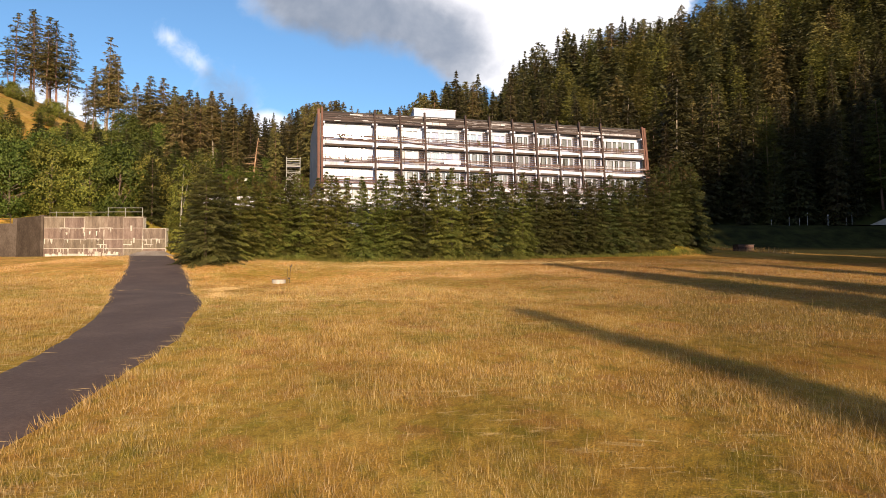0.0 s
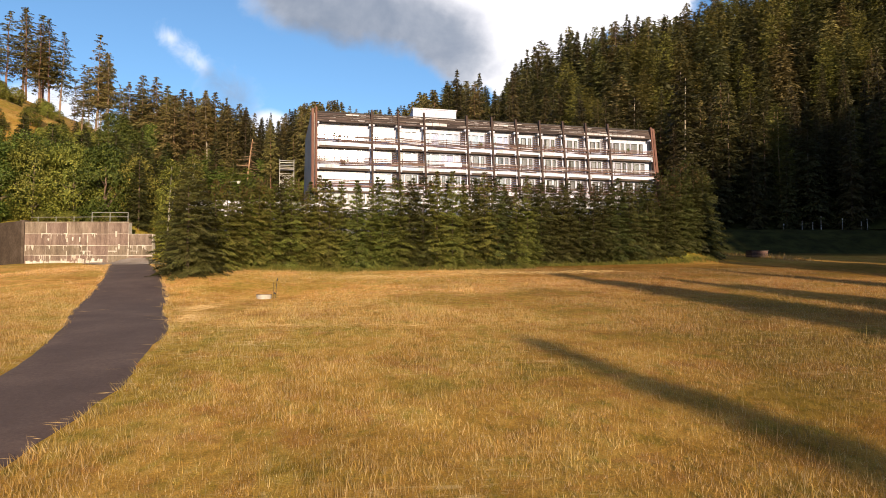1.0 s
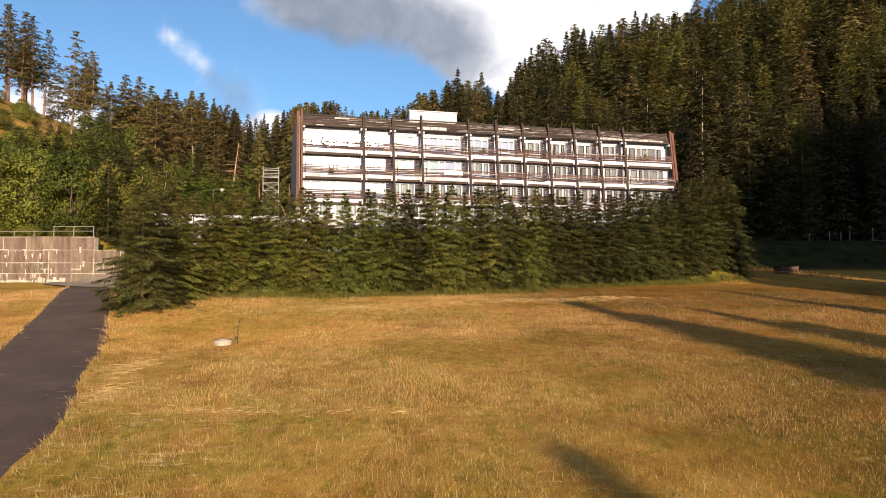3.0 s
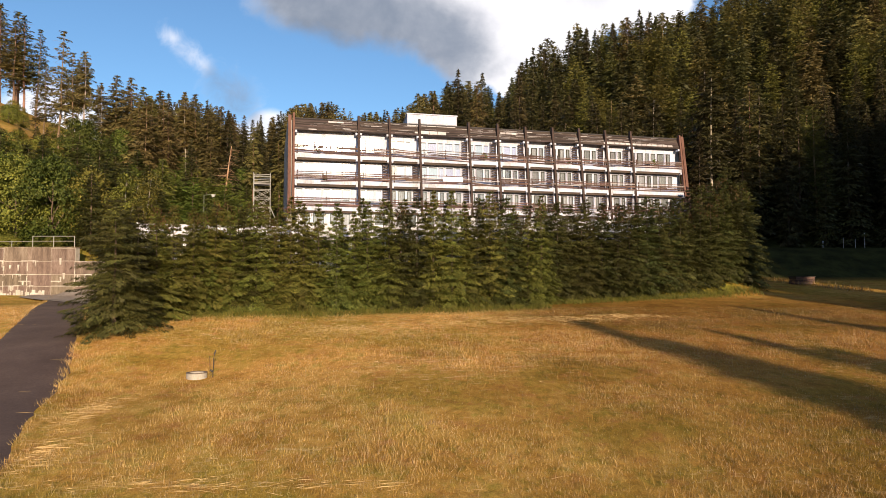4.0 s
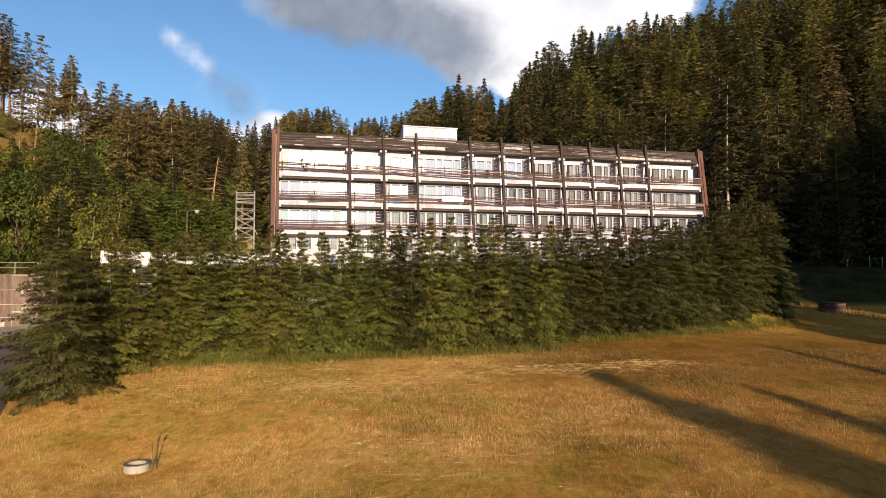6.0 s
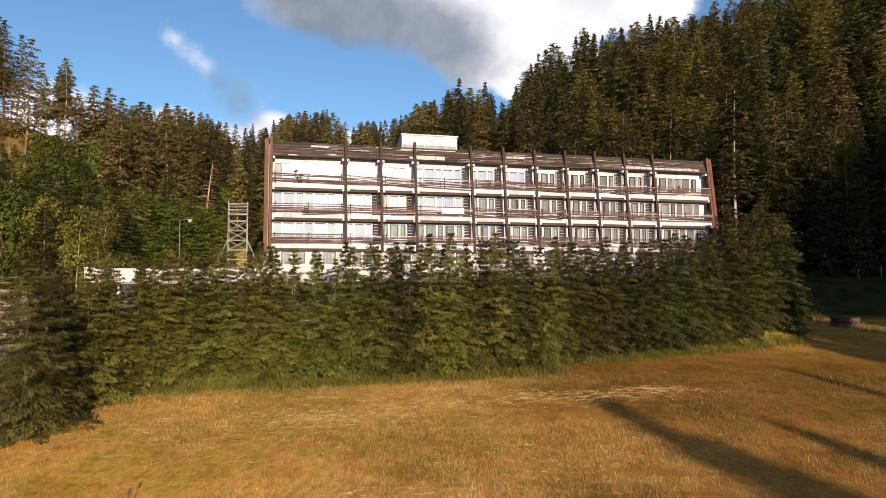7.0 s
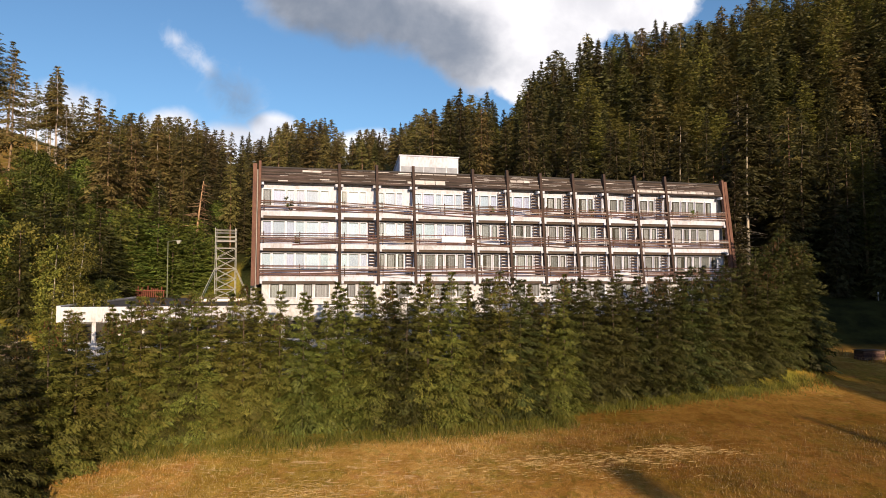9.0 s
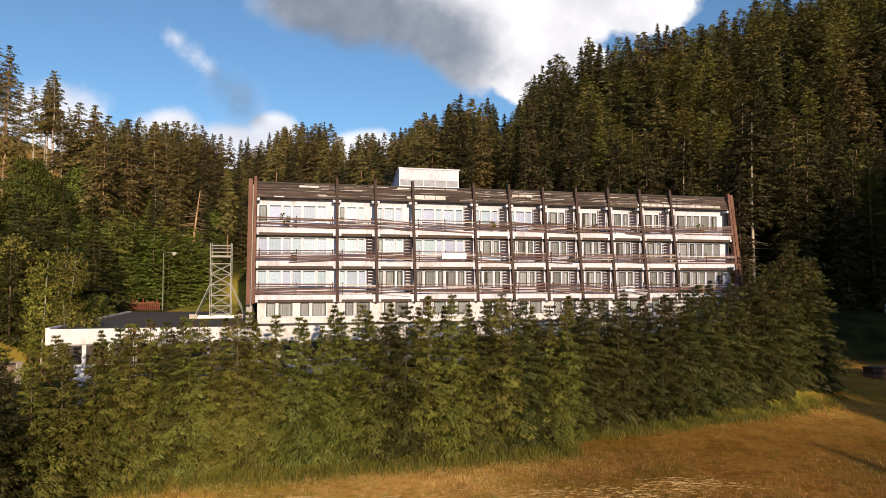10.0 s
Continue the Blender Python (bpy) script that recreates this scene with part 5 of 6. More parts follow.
    for x, y, d, broad in ((3.6, 30.0, 78, 1.12), (10.2, 63.6, 82, 1.7), (13.6, 56.5, 80, 2.0), (18.6, 59.7, 78, 1.3), (22.4, 53.5, 76, 1.9), (25.7, 73.9, 84, 0.8), (28.6, 66, 82, 1.0), (32.0, 102, 94, 1.3), (33.8, 104, 96, 1.5), (35.4, 105, 97, 1.4), (36.9, 105, 97, 1.4), (38.2, 104.5, 96, 1.2), (39.6, 84.5, 86, 1.2), (45.6, 99.0, 94, 0.9), (48.4, 100.0, 94, 1.4), (51.0, 101.0, 92, 2.2), (55.0, 102, 90, 2.2), (42.6, 110, 98, 1.0), (49.8, 88.5, 82, 1.2), (52, 92, 84, 2.2),
                    (31, 62, 70, 1.5), (36.5, 68, 66, 1.4), (40, 77, 74, 1.2), (42.4, 81, 76, 1.0), (44, 77, 66, 1.0), (51.4, 84, 66, 1.2), (42, 66, 56, 1.8), (38, 58, 58, 1.6), (45, 70, 56, 1.4), (33, 55, 60, 1.3), (27.5, 103, 98, 0.8)):
        bx, by_ = x + sx * d, y + sy * d
        plant(by["dense"][0], bx, by_, (land1(x, y) + d * ta - land1(bx, by_)) / 23.5, rnd.uniform(0, 6.28), (0, 0), 0.2, broad)
    for _, m in kinds:
        drop_master(m)


def broad_crown(seed, height, radius, clumps, per, leaf, low=0.18):
    """An uneven crown of many leaf clumps with gaps."""
    S = Sprays(seed)
    r = S.r
    for _ in range(clumps):
        w, f = r.uniform(0, 6.283), r.uniform(0, 1)
        z = height * (low + (1 - low) * f)
        env = radius * math.sin(math.pi * (0.14 + 0.80 * f)) ** 0.7
        d = env * math.sqrt(r.uniform(0.25, 1.0)) * r.uniform(0.8, 1.1)
        c = np.array([d * math.cos(w), d * math.sin(w), z])
        q = radius * r.uniform(0.18, 0.36)
        p = r.normal(0, 1, (per, 3))
        p /= np.linalg.norm(p, axis=1)[:, None]
        base = c + p * q * r.uniform(0.55, 1.0, (per, 1)) * np.array([1, 1, 0.7])
        along = p + r.normal(0, 0.5, (per, 3)) + np.array([0, 0, -0.35])
        S.needle(base, along, r.normal(0, 1, (per, 3)) + np.array([0, 0, 0.8]), leaf * r.uniform(0.7, 1.4, per), leaf * r.uniform(0.6, 1.0, per), p * (0.8, 0.8, 0.7) + (c - (0, 0, 0.52 * height)) / radius * 1.0)
    return S


def broad_trunk(height, r0, seed, radius):
    s = trunk_shape(height * 0.75, r0, 0.05, 0.02, 7, seed=seed)
    rnd = random.Random(seed)
    for _ in range(9):
        z = height * rnd.uniform(0.15, 0.6)
        w = rnd.uniform(0, 6.28)
        d = Vector((math.cos(w), math.sin(w), rnd.uniform(0.4, 1.0))) * radius * rnd.uniform(0.45, 0.75)
        s.tube((0, 0, z), Vector((0, 0, z)) + d, r0 * 0.4, 0.02, 5)
    return s


def build_broadleaves():
    rnd = random.Random(33)
    A = [make_tree("broadleaf_tree", "full round green broadleaf tree above the retaining wall", "tree", broad_trunk(10, 0.2, i, 4.2), BARK, broad_crown(300 + i, 10, 4.2, 130, 72, 0.27, 0.03).mesh("crown", BROADLEAF), "broadleaf trees on the slope") for i in range(3)]
    # sunlight on the front row is put into these brighter leaves
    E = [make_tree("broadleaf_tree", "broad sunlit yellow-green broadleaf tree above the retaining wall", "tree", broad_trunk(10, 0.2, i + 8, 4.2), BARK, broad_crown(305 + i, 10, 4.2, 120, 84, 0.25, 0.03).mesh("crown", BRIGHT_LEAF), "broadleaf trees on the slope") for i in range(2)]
    B = [make_tree("broadleaf_tree", "yellowing green broadleaf tree of the slope behind", "tree", broad_trunk(9, 0.15, i + 4, 3.2), BARK, broad_crown(310 + i, 9, 3.2, 115, 50, 0.26, 0.06).mesh("crown", YELLOW_LEAF), "broadleaf trees on the slope") for i in range(2)]
    C = [make_tree("spruce", "young bushy spruce on the slope", "spruce tree", trunk_shape(8.8, 0.13, 0.02, seed=i + 40), BARK, bough_sprays(320 + i, 9, 2.5, 0.02, 24, 10, 52, 0.38, ragged=0.42, power=0.62, flat=0.5, hang=0.7, slim=0.34, mottle=0.3).mesh("crown", HEDGE_SPRUCE if i else DEEP_SPRUCE), "young spruces on the slope") for i in range(2)]
    D = [make_tree("spruce", "full dark green spruce on the slope above the wall", "spruce tree", trunk_shape(8.8, 0.13, 0.02, seed=i + 44), BARK, bough_sprays(325 + i, 9, 2.5, 0.02, 26, 11, 60, 0.36, ragged=0.4, power=0.62, flat=0.5, hang=0.7, slim=0.32, mottle=0.25).mesh("crown", DEEP_SPRUCE), "young spruces on the slope") for i in range(2)]
    brow = np.array([(-0.70, 0.268), (-0.66, 0.270), (-0.62, 0.264), (-0.58, 0.254), (-0.55, 0.250), (-0.505, 0.25), (-0.45, 0.238), (-0.40, 0.228), (-0.36, 0.218), (-0.31, 0.198), (-0.24, 0.178)])
    for x, y, s, k in ((-34.8, 86.5, 0.36, B), (-33.0, 84.5, 0.34, C), (-31.5, 81.5, 0.36, C), (-30.4, 78.8, 0.36, B), (-33.4, 88.5, 0.4, C), (-36.2, 88, 0.4, B), (-32.0, 91, 0.3, C), (-34.5, 94, 0.4, B), (-37.5, 92.5, 0.5, C)):
        plant(rnd.choice(k), x, y, s, rnd.uniform(0, 6.28), wide=1.25)
    for x, s in ((-47.4, 0.16), (-46.2, 0.20), (-49.8, 0.2), (-43.6, 0.14), (-41.5, 0.18)):      # growth hanging over the top of the wall
        plant(rnd.choice(B), x, 84.7, s, rnd.uniform(0, 6.28), wide=1.7)
    for x, y, s in ((-42.6, 96.8, 1.15), (-41.0, 99.5, 1.2), (-44.2, 100.5, 1.25), (-39.4, 102.0, 1.2), (-46.5, 103.0, 1.3), (-37.5, 99.0, 0.8)):
        plant(rnd.choice(D), x, y, s, rnd.uniform(0, 6.28), wide=1.15)
    F = [make_tree("young_tree", "light green bushy young tree behind the flat-roofed wing", "tree", trunk_shape(8.6, 0.10, 0.02, seed=i + 48), BARK, bough_sprays(327 + i, 9, 2.6, 0.04, 22, 11, 60, 0.34, droop=0.1, ragged=0.45, power=0.5, flat=0.8, hang=0.5, slim=0.5, fan=0.6, mottle=0.2).mesh("crown", BROADLEAF if i else BRIGHT_LEAF), "young trees behind the wing") for i in range(2)]
    for x, y, s in ((-45.5, 113, 0.95), (-43.0, 112, 1.05), (-40.6, 113.5, 1.0), (-38.4, 115, 1.1), (-36.0, 114, 1.0), (-33.8, 115.5, 1.0), (-31.8, 117, 0.85), (-41.8, 116.5, 1.1), (-44.2, 117.5, 1.1), (-37.0, 118, 1.05), (-34.8, 119, 1.0), (-47.5, 114.5, 1.0), (-39.8, 110.8, 0.75)):
        plant(rnd.choice(F), x, y, s, rnd.uniform(0, 6.28), wide=rnd.uniform(1.05, 1.25))
    done = [(-38, 114), (-42, 114), (-35, 116), (-45, 115)]
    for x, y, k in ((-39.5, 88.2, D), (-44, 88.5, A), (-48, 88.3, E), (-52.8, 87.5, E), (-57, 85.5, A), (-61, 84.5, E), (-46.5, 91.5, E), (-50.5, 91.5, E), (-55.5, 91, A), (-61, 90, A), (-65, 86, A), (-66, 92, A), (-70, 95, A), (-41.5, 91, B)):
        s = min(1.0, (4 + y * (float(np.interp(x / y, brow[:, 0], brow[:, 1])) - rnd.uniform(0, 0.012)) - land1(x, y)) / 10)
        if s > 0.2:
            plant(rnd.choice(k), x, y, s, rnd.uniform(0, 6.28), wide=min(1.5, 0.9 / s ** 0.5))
    for _ in range(1300):
        x, y = rnd.uniform(-92, -20), rnd.uniform(92, 140)
        if x < -59 and y > 108 and rnd.random() < 0.78 or x < -60 and y > 124:
            continue
        if x < -0.72 * y or x > -36 and y < 104 or -38 < x < -29 and y < 113 or -33 < x < -17 and y < 122:
            continue
        if any((x - a) ** 2 + (y - b) ** 2 < 13 for a, b in done):
            continue
        s = (4 + y * (float(np.interp(x / y, brow[:, 0], brow[:, 1])) - rnd.uniform(0, 0.03)) - land1(x, y)) / 9.5
        if s < 0.2:
            continue
        done.append((x, y))
        k = rnd.choices((A, B, C, D), (0.14, 0.16, 0.35, 0.35) if x > -58 else (0.30, 0.22, 0.28, 0.2))[0]
        s = min(s, rnd.uniform(0.8, 1.35))
        plant(rnd.choice(k), x, y, s, rnd.uniform(0, 6.28), wide=rnd.uniform(0.95, 1.2) * (1.25 if s < 0.6 else 1))
    for _ in range(85):      # scattered low growth on the golden brow
        x, y = rnd.uniform(-125, -62), rnd.uniform(102, 178)
        if x < -0.70 * y:
            continue
        plant(rnd.choice(B + C), x, y, rnd.uniform(0.18, 0.42), rnd.uniform(0, 6.28), wide=1.3)
    for m in A + B + C + D + E + F:
        drop_master(m)
    # birches between the retaining wall and the wing
    for i, (x, y, lean, h) in enumerate(((-31.8, 82.0, 0.16, 12.8), (-34.2, 84.4, 0.05, 11.8), (-29.4, 80.6, -0.07, 9.6), (-35.6, 87.0, 0.2, 10.6), (-27.6, 78.6, 0.05, 8.4))):
        T = make_tree("birch", "slim leaning yellow-green birch with pale bark", "birch tree", trunk_shape(h * 0.95, 0.10, 0.02, 0.0, 6, seed=i + 60), BIRCH_BARK, broad_crown(330 + i, h, 1.55 + 0.12 * i, 78, 46, 0.19, 0.26).mesh("crown", YELLOW_LEAF), "birches beside the wing")
        T.matrix_basis = Matrix.Translation((x, y, land1(x, y) - 0.1)) @ Matrix.Rotation(lean, 4, "Y")
    # dead leaning spruce with rusty needles
    S = spruce_sprays(340, 17, 1.7, 0.2, 12, 4, 4, 0.8, droop=0.2, ragged=0.7, power=0.5)
    T = make_tree("dead_spruce", "dead leaning spruce with a bare orange trunk", "dead tree", trunk_shape(17.5, 0.34, 0.06, 0.0, 7, limbs=110, seed=71, limb_len=3.2, low=0.12, high=0.97), DEAD_BARK, S.mesh("crown", BROWN_NEEDLE), "")
    T.matrix_basis = Matrix.Translation((-35.6, 119, land1(-35.6, 119) - 0.2)) @ Matrix.Rotation(radians(7), 4, "Y") @ Matrix.Scale(0.82, 4)


STRAW_BEDS = [(10.4, 65.2, 2.2, 0.7, 260), (5.2, 65.2, 1.8, 0.6, 240), (7.6, 63.8, 2.6, 0.7, 230), (-0.5, 62.6, 2.4, 0.8, 220), (-6.5, 60.4, 2.0, 0.8, 340), (-5.5, 58.6, 2.2, 0.7, 160), (14.5, 66.6, 1.6, 0.5, 280), (-14.2, 41.5, 0.45, 1.3, 260), (-12.7, 36.5, 0.4, 1.2, 180), (-7.0, 33.6, 3.8, 0.25, 200), (-8.5, 55.0, 4.0, 2.0, 110), (2.0, 54.0, 5.0, 2.4, 120), (-4.0, 46.0, 5.0, 2.4, 80)]


def build_grass():
    """Standing straw blades over the near meadow."""
    r = np.random.default_rng(77)
    n = 560000
    y = 1 + 71 * r.random(n) ** 1.25
    x = (r.random(n) - 0.5) * 2 * (0.70 * y + 5)
    x = np.where(y > 45, (r.random(n) - 0.5) * 2 * 36, x)
    line = smooth_line(ROAD_MID, 14)
    mid = np.interp(y, line[:, 1], line[:, 0])
    wide = np.interp(y, line[:, 1], line[:, 2]) * 0.50
    dens = np.array([noise.noise(Vector((a * 0.35, b * 0.35, 5))) + 0.6 * noise.noise(Vector((a * 1.3, b * 1.3, 9))) for a, b in zip(x, y)])
    verge = (y - hedge_foot(x) > -0.4 + r.normal(0, 0.5, n)) & (x > -18) & (x < 33)
    keep = (np.abs(x - mid) > wide) & ~verge & (dens > -0.85 + 0.7 * r.random(n)) & (y > 1 + 9 * r.random(n))
    x, y, dens = x[keep], y[keep], dens[keep]
    n = len(x)
    base = np.stack([x, y, land(x, y) - 0.02], 1)
    tall = r.random(n) < np.where(y < 34, 0.065, 0.035)
    h = np.where(tall, 0.24 + 0.30 * r.random(n), 0.06 + 0.13 * r.random(n)) * (0.8 + 0.8 * np.clip(dens, 0, 1))
    tilt = r.normal(0, 0.36, (n, 2)) * np.where(tall, 0.5, 1.0)[:, None]
    along = np.stack([tilt[:, 0], tilt[:, 1], np.ones(n)], 1)
    S = Sprays(78)
    S.needle(base, along, r.normal(0, 1, (n, 3)), h, (0.007 + 0.006 * r.random(n) + 0.00030 * y) * np.where(tall, 0.7, 1.0))
    # flattened pale straw in swathes
    L = Sprays(79)
    for k in range(120):      # stalks lying out over the edges of the lane
        x0, y0, w0 = line[int(len(line) * (0.22 + 0.6 * r.random()))]
        q = r.choice((-1, 1))
        px, py = x0 + q * (w0 * 0.52 + r.normal(0.05, 0.22)), y0 + r.normal(0, 0.8)
        a = r.normal(0.05, 0.25)
        L.add(np.array([[px, py, float(land(px, py)) + 0.15]]), np.array([[-q * math.cos(a), math.sin(a), 0.0]]), np.array([[0.0, -0.4, 1.0]]), r.uniform(0.15, 0.8), r.uniform(0.008, 0.022))
    for cx, cy, sx, sy, m in STRAW_BEDS:
        bx, by_ = cx + r.normal(0, sx, m), cy + r.normal(0, sy, m)
        turn = r.normal(0.12, 0.30, m)
        L.add(np.stack([bx, by_, land(bx, by_) + r.uniform(0.03, 0.14, m)], 1), np.stack([np.cos(turn), np.sin(turn), r.normal(0.02, 0.06, m)], 1), np.stack([r.normal(0, 0.3, m), -0.6 + r.normal(0, 0.5, m), np.ones(m)], 1), r.uniform(0.25, 0.9, m), r.uniform(0.008, 0.018, m))
    tagged(new("lying_straw", L.mesh("lying_straw", PALE_STRAW)), "flattened pale straw lying in swathes on the meadow", "straw", kind="stuff")
    # longer tufts hanging over the edges of the lane
    k = np.linspace(0, 1, len(line))
    t = r.random(9000) ** 1.2
    ex, ey, ew = (np.interp(t, k, line[:, j]) for j in range(3))
    side = r.choice((-1, 1), 9000)
    clump = np.array([noise.noise(Vector((a * 0.9, b * 0.9, c * 4))) for a, b, c in zip(ex, ey, side)])
    ok = (ey > 5) & (clump > -0.15)
    ex, ey, ew, side = ex[ok], ey[ok], ew[ok], side[ok]
    m = len(ex)
    ex = ex + side * (ew * 0.5 + r.normal(0.10, 0.16, m))
    S.needle(np.stack([ex, ey, land(ex, ey) - 0.02], 1), np.stack([-side * r.uniform(0, 0.9, m), r.normal(0, 0.4, m), np.ones(m)], 1), r.normal(0, 1, (m, 3)), r.uniform(0.10, 0.30, m), 0.012 + 0.0005 * ey)
    # tall pale grass at the foot of the bank
    m = 900
    t = r.random(m)
    fx, fy = 39.6 + 6.0 * t + r.normal(0, 0.6, m), 101.0 - 15.5 * t + r.normal(0, 0.9, m)
    S.needle(np.stack([fx, fy, land(fx, fy) - 0.02], 1), np.stack([r.normal(0, 0.3, m), r.normal(0, 0.3, m), np.ones(m)], 1), r.normal(0, 1, (m, 3)), r.uniform(0.3, 0.9, m), r.uniform(0.03, 0.06, m))
    # taller, greener grass along the foot of the hedge
    m = 9000
    vx = r.uniform(-18, 33, m)
    vy = hedge_foot(vx) + r.normal(-0.7, 0.75, m)
    G = Sprays(80)
    G.needle(np.stack([vx, vy, land(vx, vy) - 0.02], 1), np.stack([r.normal(0, 0.35, m), r.normal(0, 0.35, m), np.ones(m)], 1), r.normal(0, 1, (m, 3)), r.uniform(0.2, 0.6, m) * (0.7 + 0.5 * np.sin(vx * 1.7) ** 2), r.uniform(0.03, 0.06, m))
    tagged(new("verge_grass", G.mesh("verge_grass", VERGE)), "tall green grass along the foot of the hedge", "grass", kind="stuff")
    tagged(new("grass", S.mesh("grass", STRAW)), "tall dry straw-coloured meadow grass", "grass", kind="stuff")


build_hedge()
build_forest()
build_broadleaves()
build_grass()


# ---------------------------------------------------------------- small built things
def build_retaining_wall():
    W = thing("retaining_wall", "high stained concrete panel wall with white lime streaks below a terrace", "wall")
    x0, x1, yf = -51.0, -35.4, 83.25

    part("core", Shape().box(x0 + 0.02, -38.3, yf + 0.004, yf + 0.8, 6.2, 11.7).box(-38.3, x1, yf + 0.004, yf + 0.8, 6.2, 10.3), LIME, W)
    edges = [-51.0, -48.35, -45.8, -43.3, -40.8, -38.32, -35.42]
    rows = [6.3, 7.7, 8.9, 10.3, 11.68]
    rnd = random.Random(3)
    for l, r in zip(edges, edges[1:]):
        for a, b in zip(rows, rows[1:]):
            if l > -38.5 and b > 10.4:
                continue
            g = [rnd.choice((0.004, 0.008, 0.02, 0.032, 0.045)) for _ in range(4)]
            d = rnd.uniform(-0.012, 0.004)
            part("panel", Shape().box(l + g[0], r - g[1], yf - 0.014 + d, yf + 0.03, a + g[2], b - g[3]), CONCRETE, W)
    depth = 0.030
    def lime(l, r, z0, z1, slant=0.0):      # each run lies a little prouder than the one before
        nonlocal depth
        depth += 0.0006
        l, r = max(l, x0 + 0.05), min(r, x1 - 0.05)
        if r - l < 0.02 or l > -38.4 and z1 > 10.2:
            return
        a = slant * (r - l)
        f = yf - depth
        part("lime_run", Shape().hexa([(l + a, f, z0), (r - a, f, z0), (r - a, yf, z0), (l + a, yf, z0), (l, f, z1), (r, f, z1), (r, yf, z1), (l, yf, z1)]), LIME, W)
    for e in edges[1:-1]:      # seeping upright joints
        z = 6.6
        while z < 9.9:
            h = rnd.uniform(0.25, 1.1)
            if rnd.random() < 0.6:
                lime(e - rnd.uniform(0.03, 0.09), e + rnd.uniform(0.03, 0.10), z, z + h, rnd.uniform(0, 0.3))
            z += h + rnd.uniform(0.05, 0.5)
    for _ in range(26):      # lime along level joints, with drips hanging from it
        l, z = rnd.uniform(x0, x1 - 0.8), rnd.choice((7.72, 8.92, 8.92, 7.72, 10.32, 8.2))
        w = rnd.uniform(0.3, 1.5)
        lime(l, l + w, z - rnd.uniform(0.02, 0.06), z + rnd.uniform(0.0, 0.06))
        for _ in range(rnd.randrange(1, 6)):
            q = l + rnd.uniform(0, w)
            lime(q, q + rnd.uniform(0.03, 0.11), z - rnd.uniform(0.12, 0.7), z, rnd.uniform(0.1, 0.45))
    for _ in range(9):      # loose pale blots
        l, z = rnd.uniform(x0 + 0.4, x1 - 1), rnd.uniform(7.2, 10.2)
        lime(l, l + rnd.uniform(0.10, 0.28), z, z + rnd.uniform(0.25, 0.7), rnd.uniform(0.15, 0.4))
    for _ in range(60):      # crust along the foot
        l = rnd.uniform(-50.8, -41.5)
        lime(l, l + rnd.uniform(0.08, 0.5), 6.4, 6.95 + rnd.uniform(-0.05, 0.12) + (0.25 if rnd.random() < 0.2 else 0))
    part("coping", Shape().box(x0 - 0.05, -38.25, yf - 0.05, yf + 0.85, 11.68, 11.80), CONCRETE, W)
    # end pieces take the darker concrete, which carries their shade
    part("pillar", Shape().box(x0 - 0.55, x0, yf - 0.12, yf + 0.9, 6.6, 12.0), SHADED_CONCRETE, W)
    # return wall running back, with a sloping top, and a lower wall beyond it
    part("return_wall", Shape().hexa([(-52.5, 79.5, 6.4), (-52.0, 79.5, 6.4), (-51.3, 83.2, 6.4), (-51.8, 83.2, 6.4), (-52.5, 79.5, 11.2), (-52.0, 79.5, 11.2), (-51.3, 83.2, 11.85), (-51.8, 83.2, 11.85)]), SHADED_CONCRETE, W)
    part("low_wall", Shape().box(-80, -52.5, 79.6, 80.1, 6.2, 10.6), SHADED_CONCRETE, W)
    R = thing("railing", "thin grey steel railing along the top of the concrete wall", "railing")
    for x in (-38.5, -40.7, -42.9):
        part("post", Shape().tube((x, yf + 0.15, 11.75), (x, yf + 0.15, 12.95), 0.04), STEEL, R)
    for z in (12.4, 12.92):
        part("rail", Shape().tube((-42.9, yf + 0.15, z), (-38.5, yf + 0.15, z), 0.03), STEEL, R)
    for x in (-45.1, -47.3, -49.5):
        part("post", Shape().tube((x, yf + 0.15, 11.75), (x, yf + 0.15, 12.45), 0.03), STEEL, R)
    part("rail", Shape().tube((-50.4, yf + 0.15, 12.35), (-42.9, yf + 0.15, 12.38), 0.025), STEEL, R)
    F = thing("railing", "low dark steel railing beside the upper path", "railing")
    for i in range(7):
        x = -53 - i * 3.2
        z = 10.6
        part("post", Shape().tube((x, 79.85, z - 0.1), (x, 79.85, z + 1.1), 0.04), DARK_STEEL, F)
    for z in (11.1, 11.65):
        part("rail", Shape().tube((-53, 79.85, z), (-72.2, 79.85, z), 0.03), DARK_STEEL, F)


def ring(r0, r1, z0, z1, n=28):
    s = Shape()
    for i in range(n):
        for r, z in ((r1, z0), (r1, z1), (r0, z1), (r0, z0)):
            w = 2 * math.pi * i / n
            s.v.append((r * math.cos(w), r * math.sin(w), z))
    for i in range(n):
        a, b = 4 * i, 4 * ((i + 1) % n)
        for j in range(4):
            s.f.append((a + j, b + j, b + (j + 1) % 4, a + (j + 1) % 4))
    return s


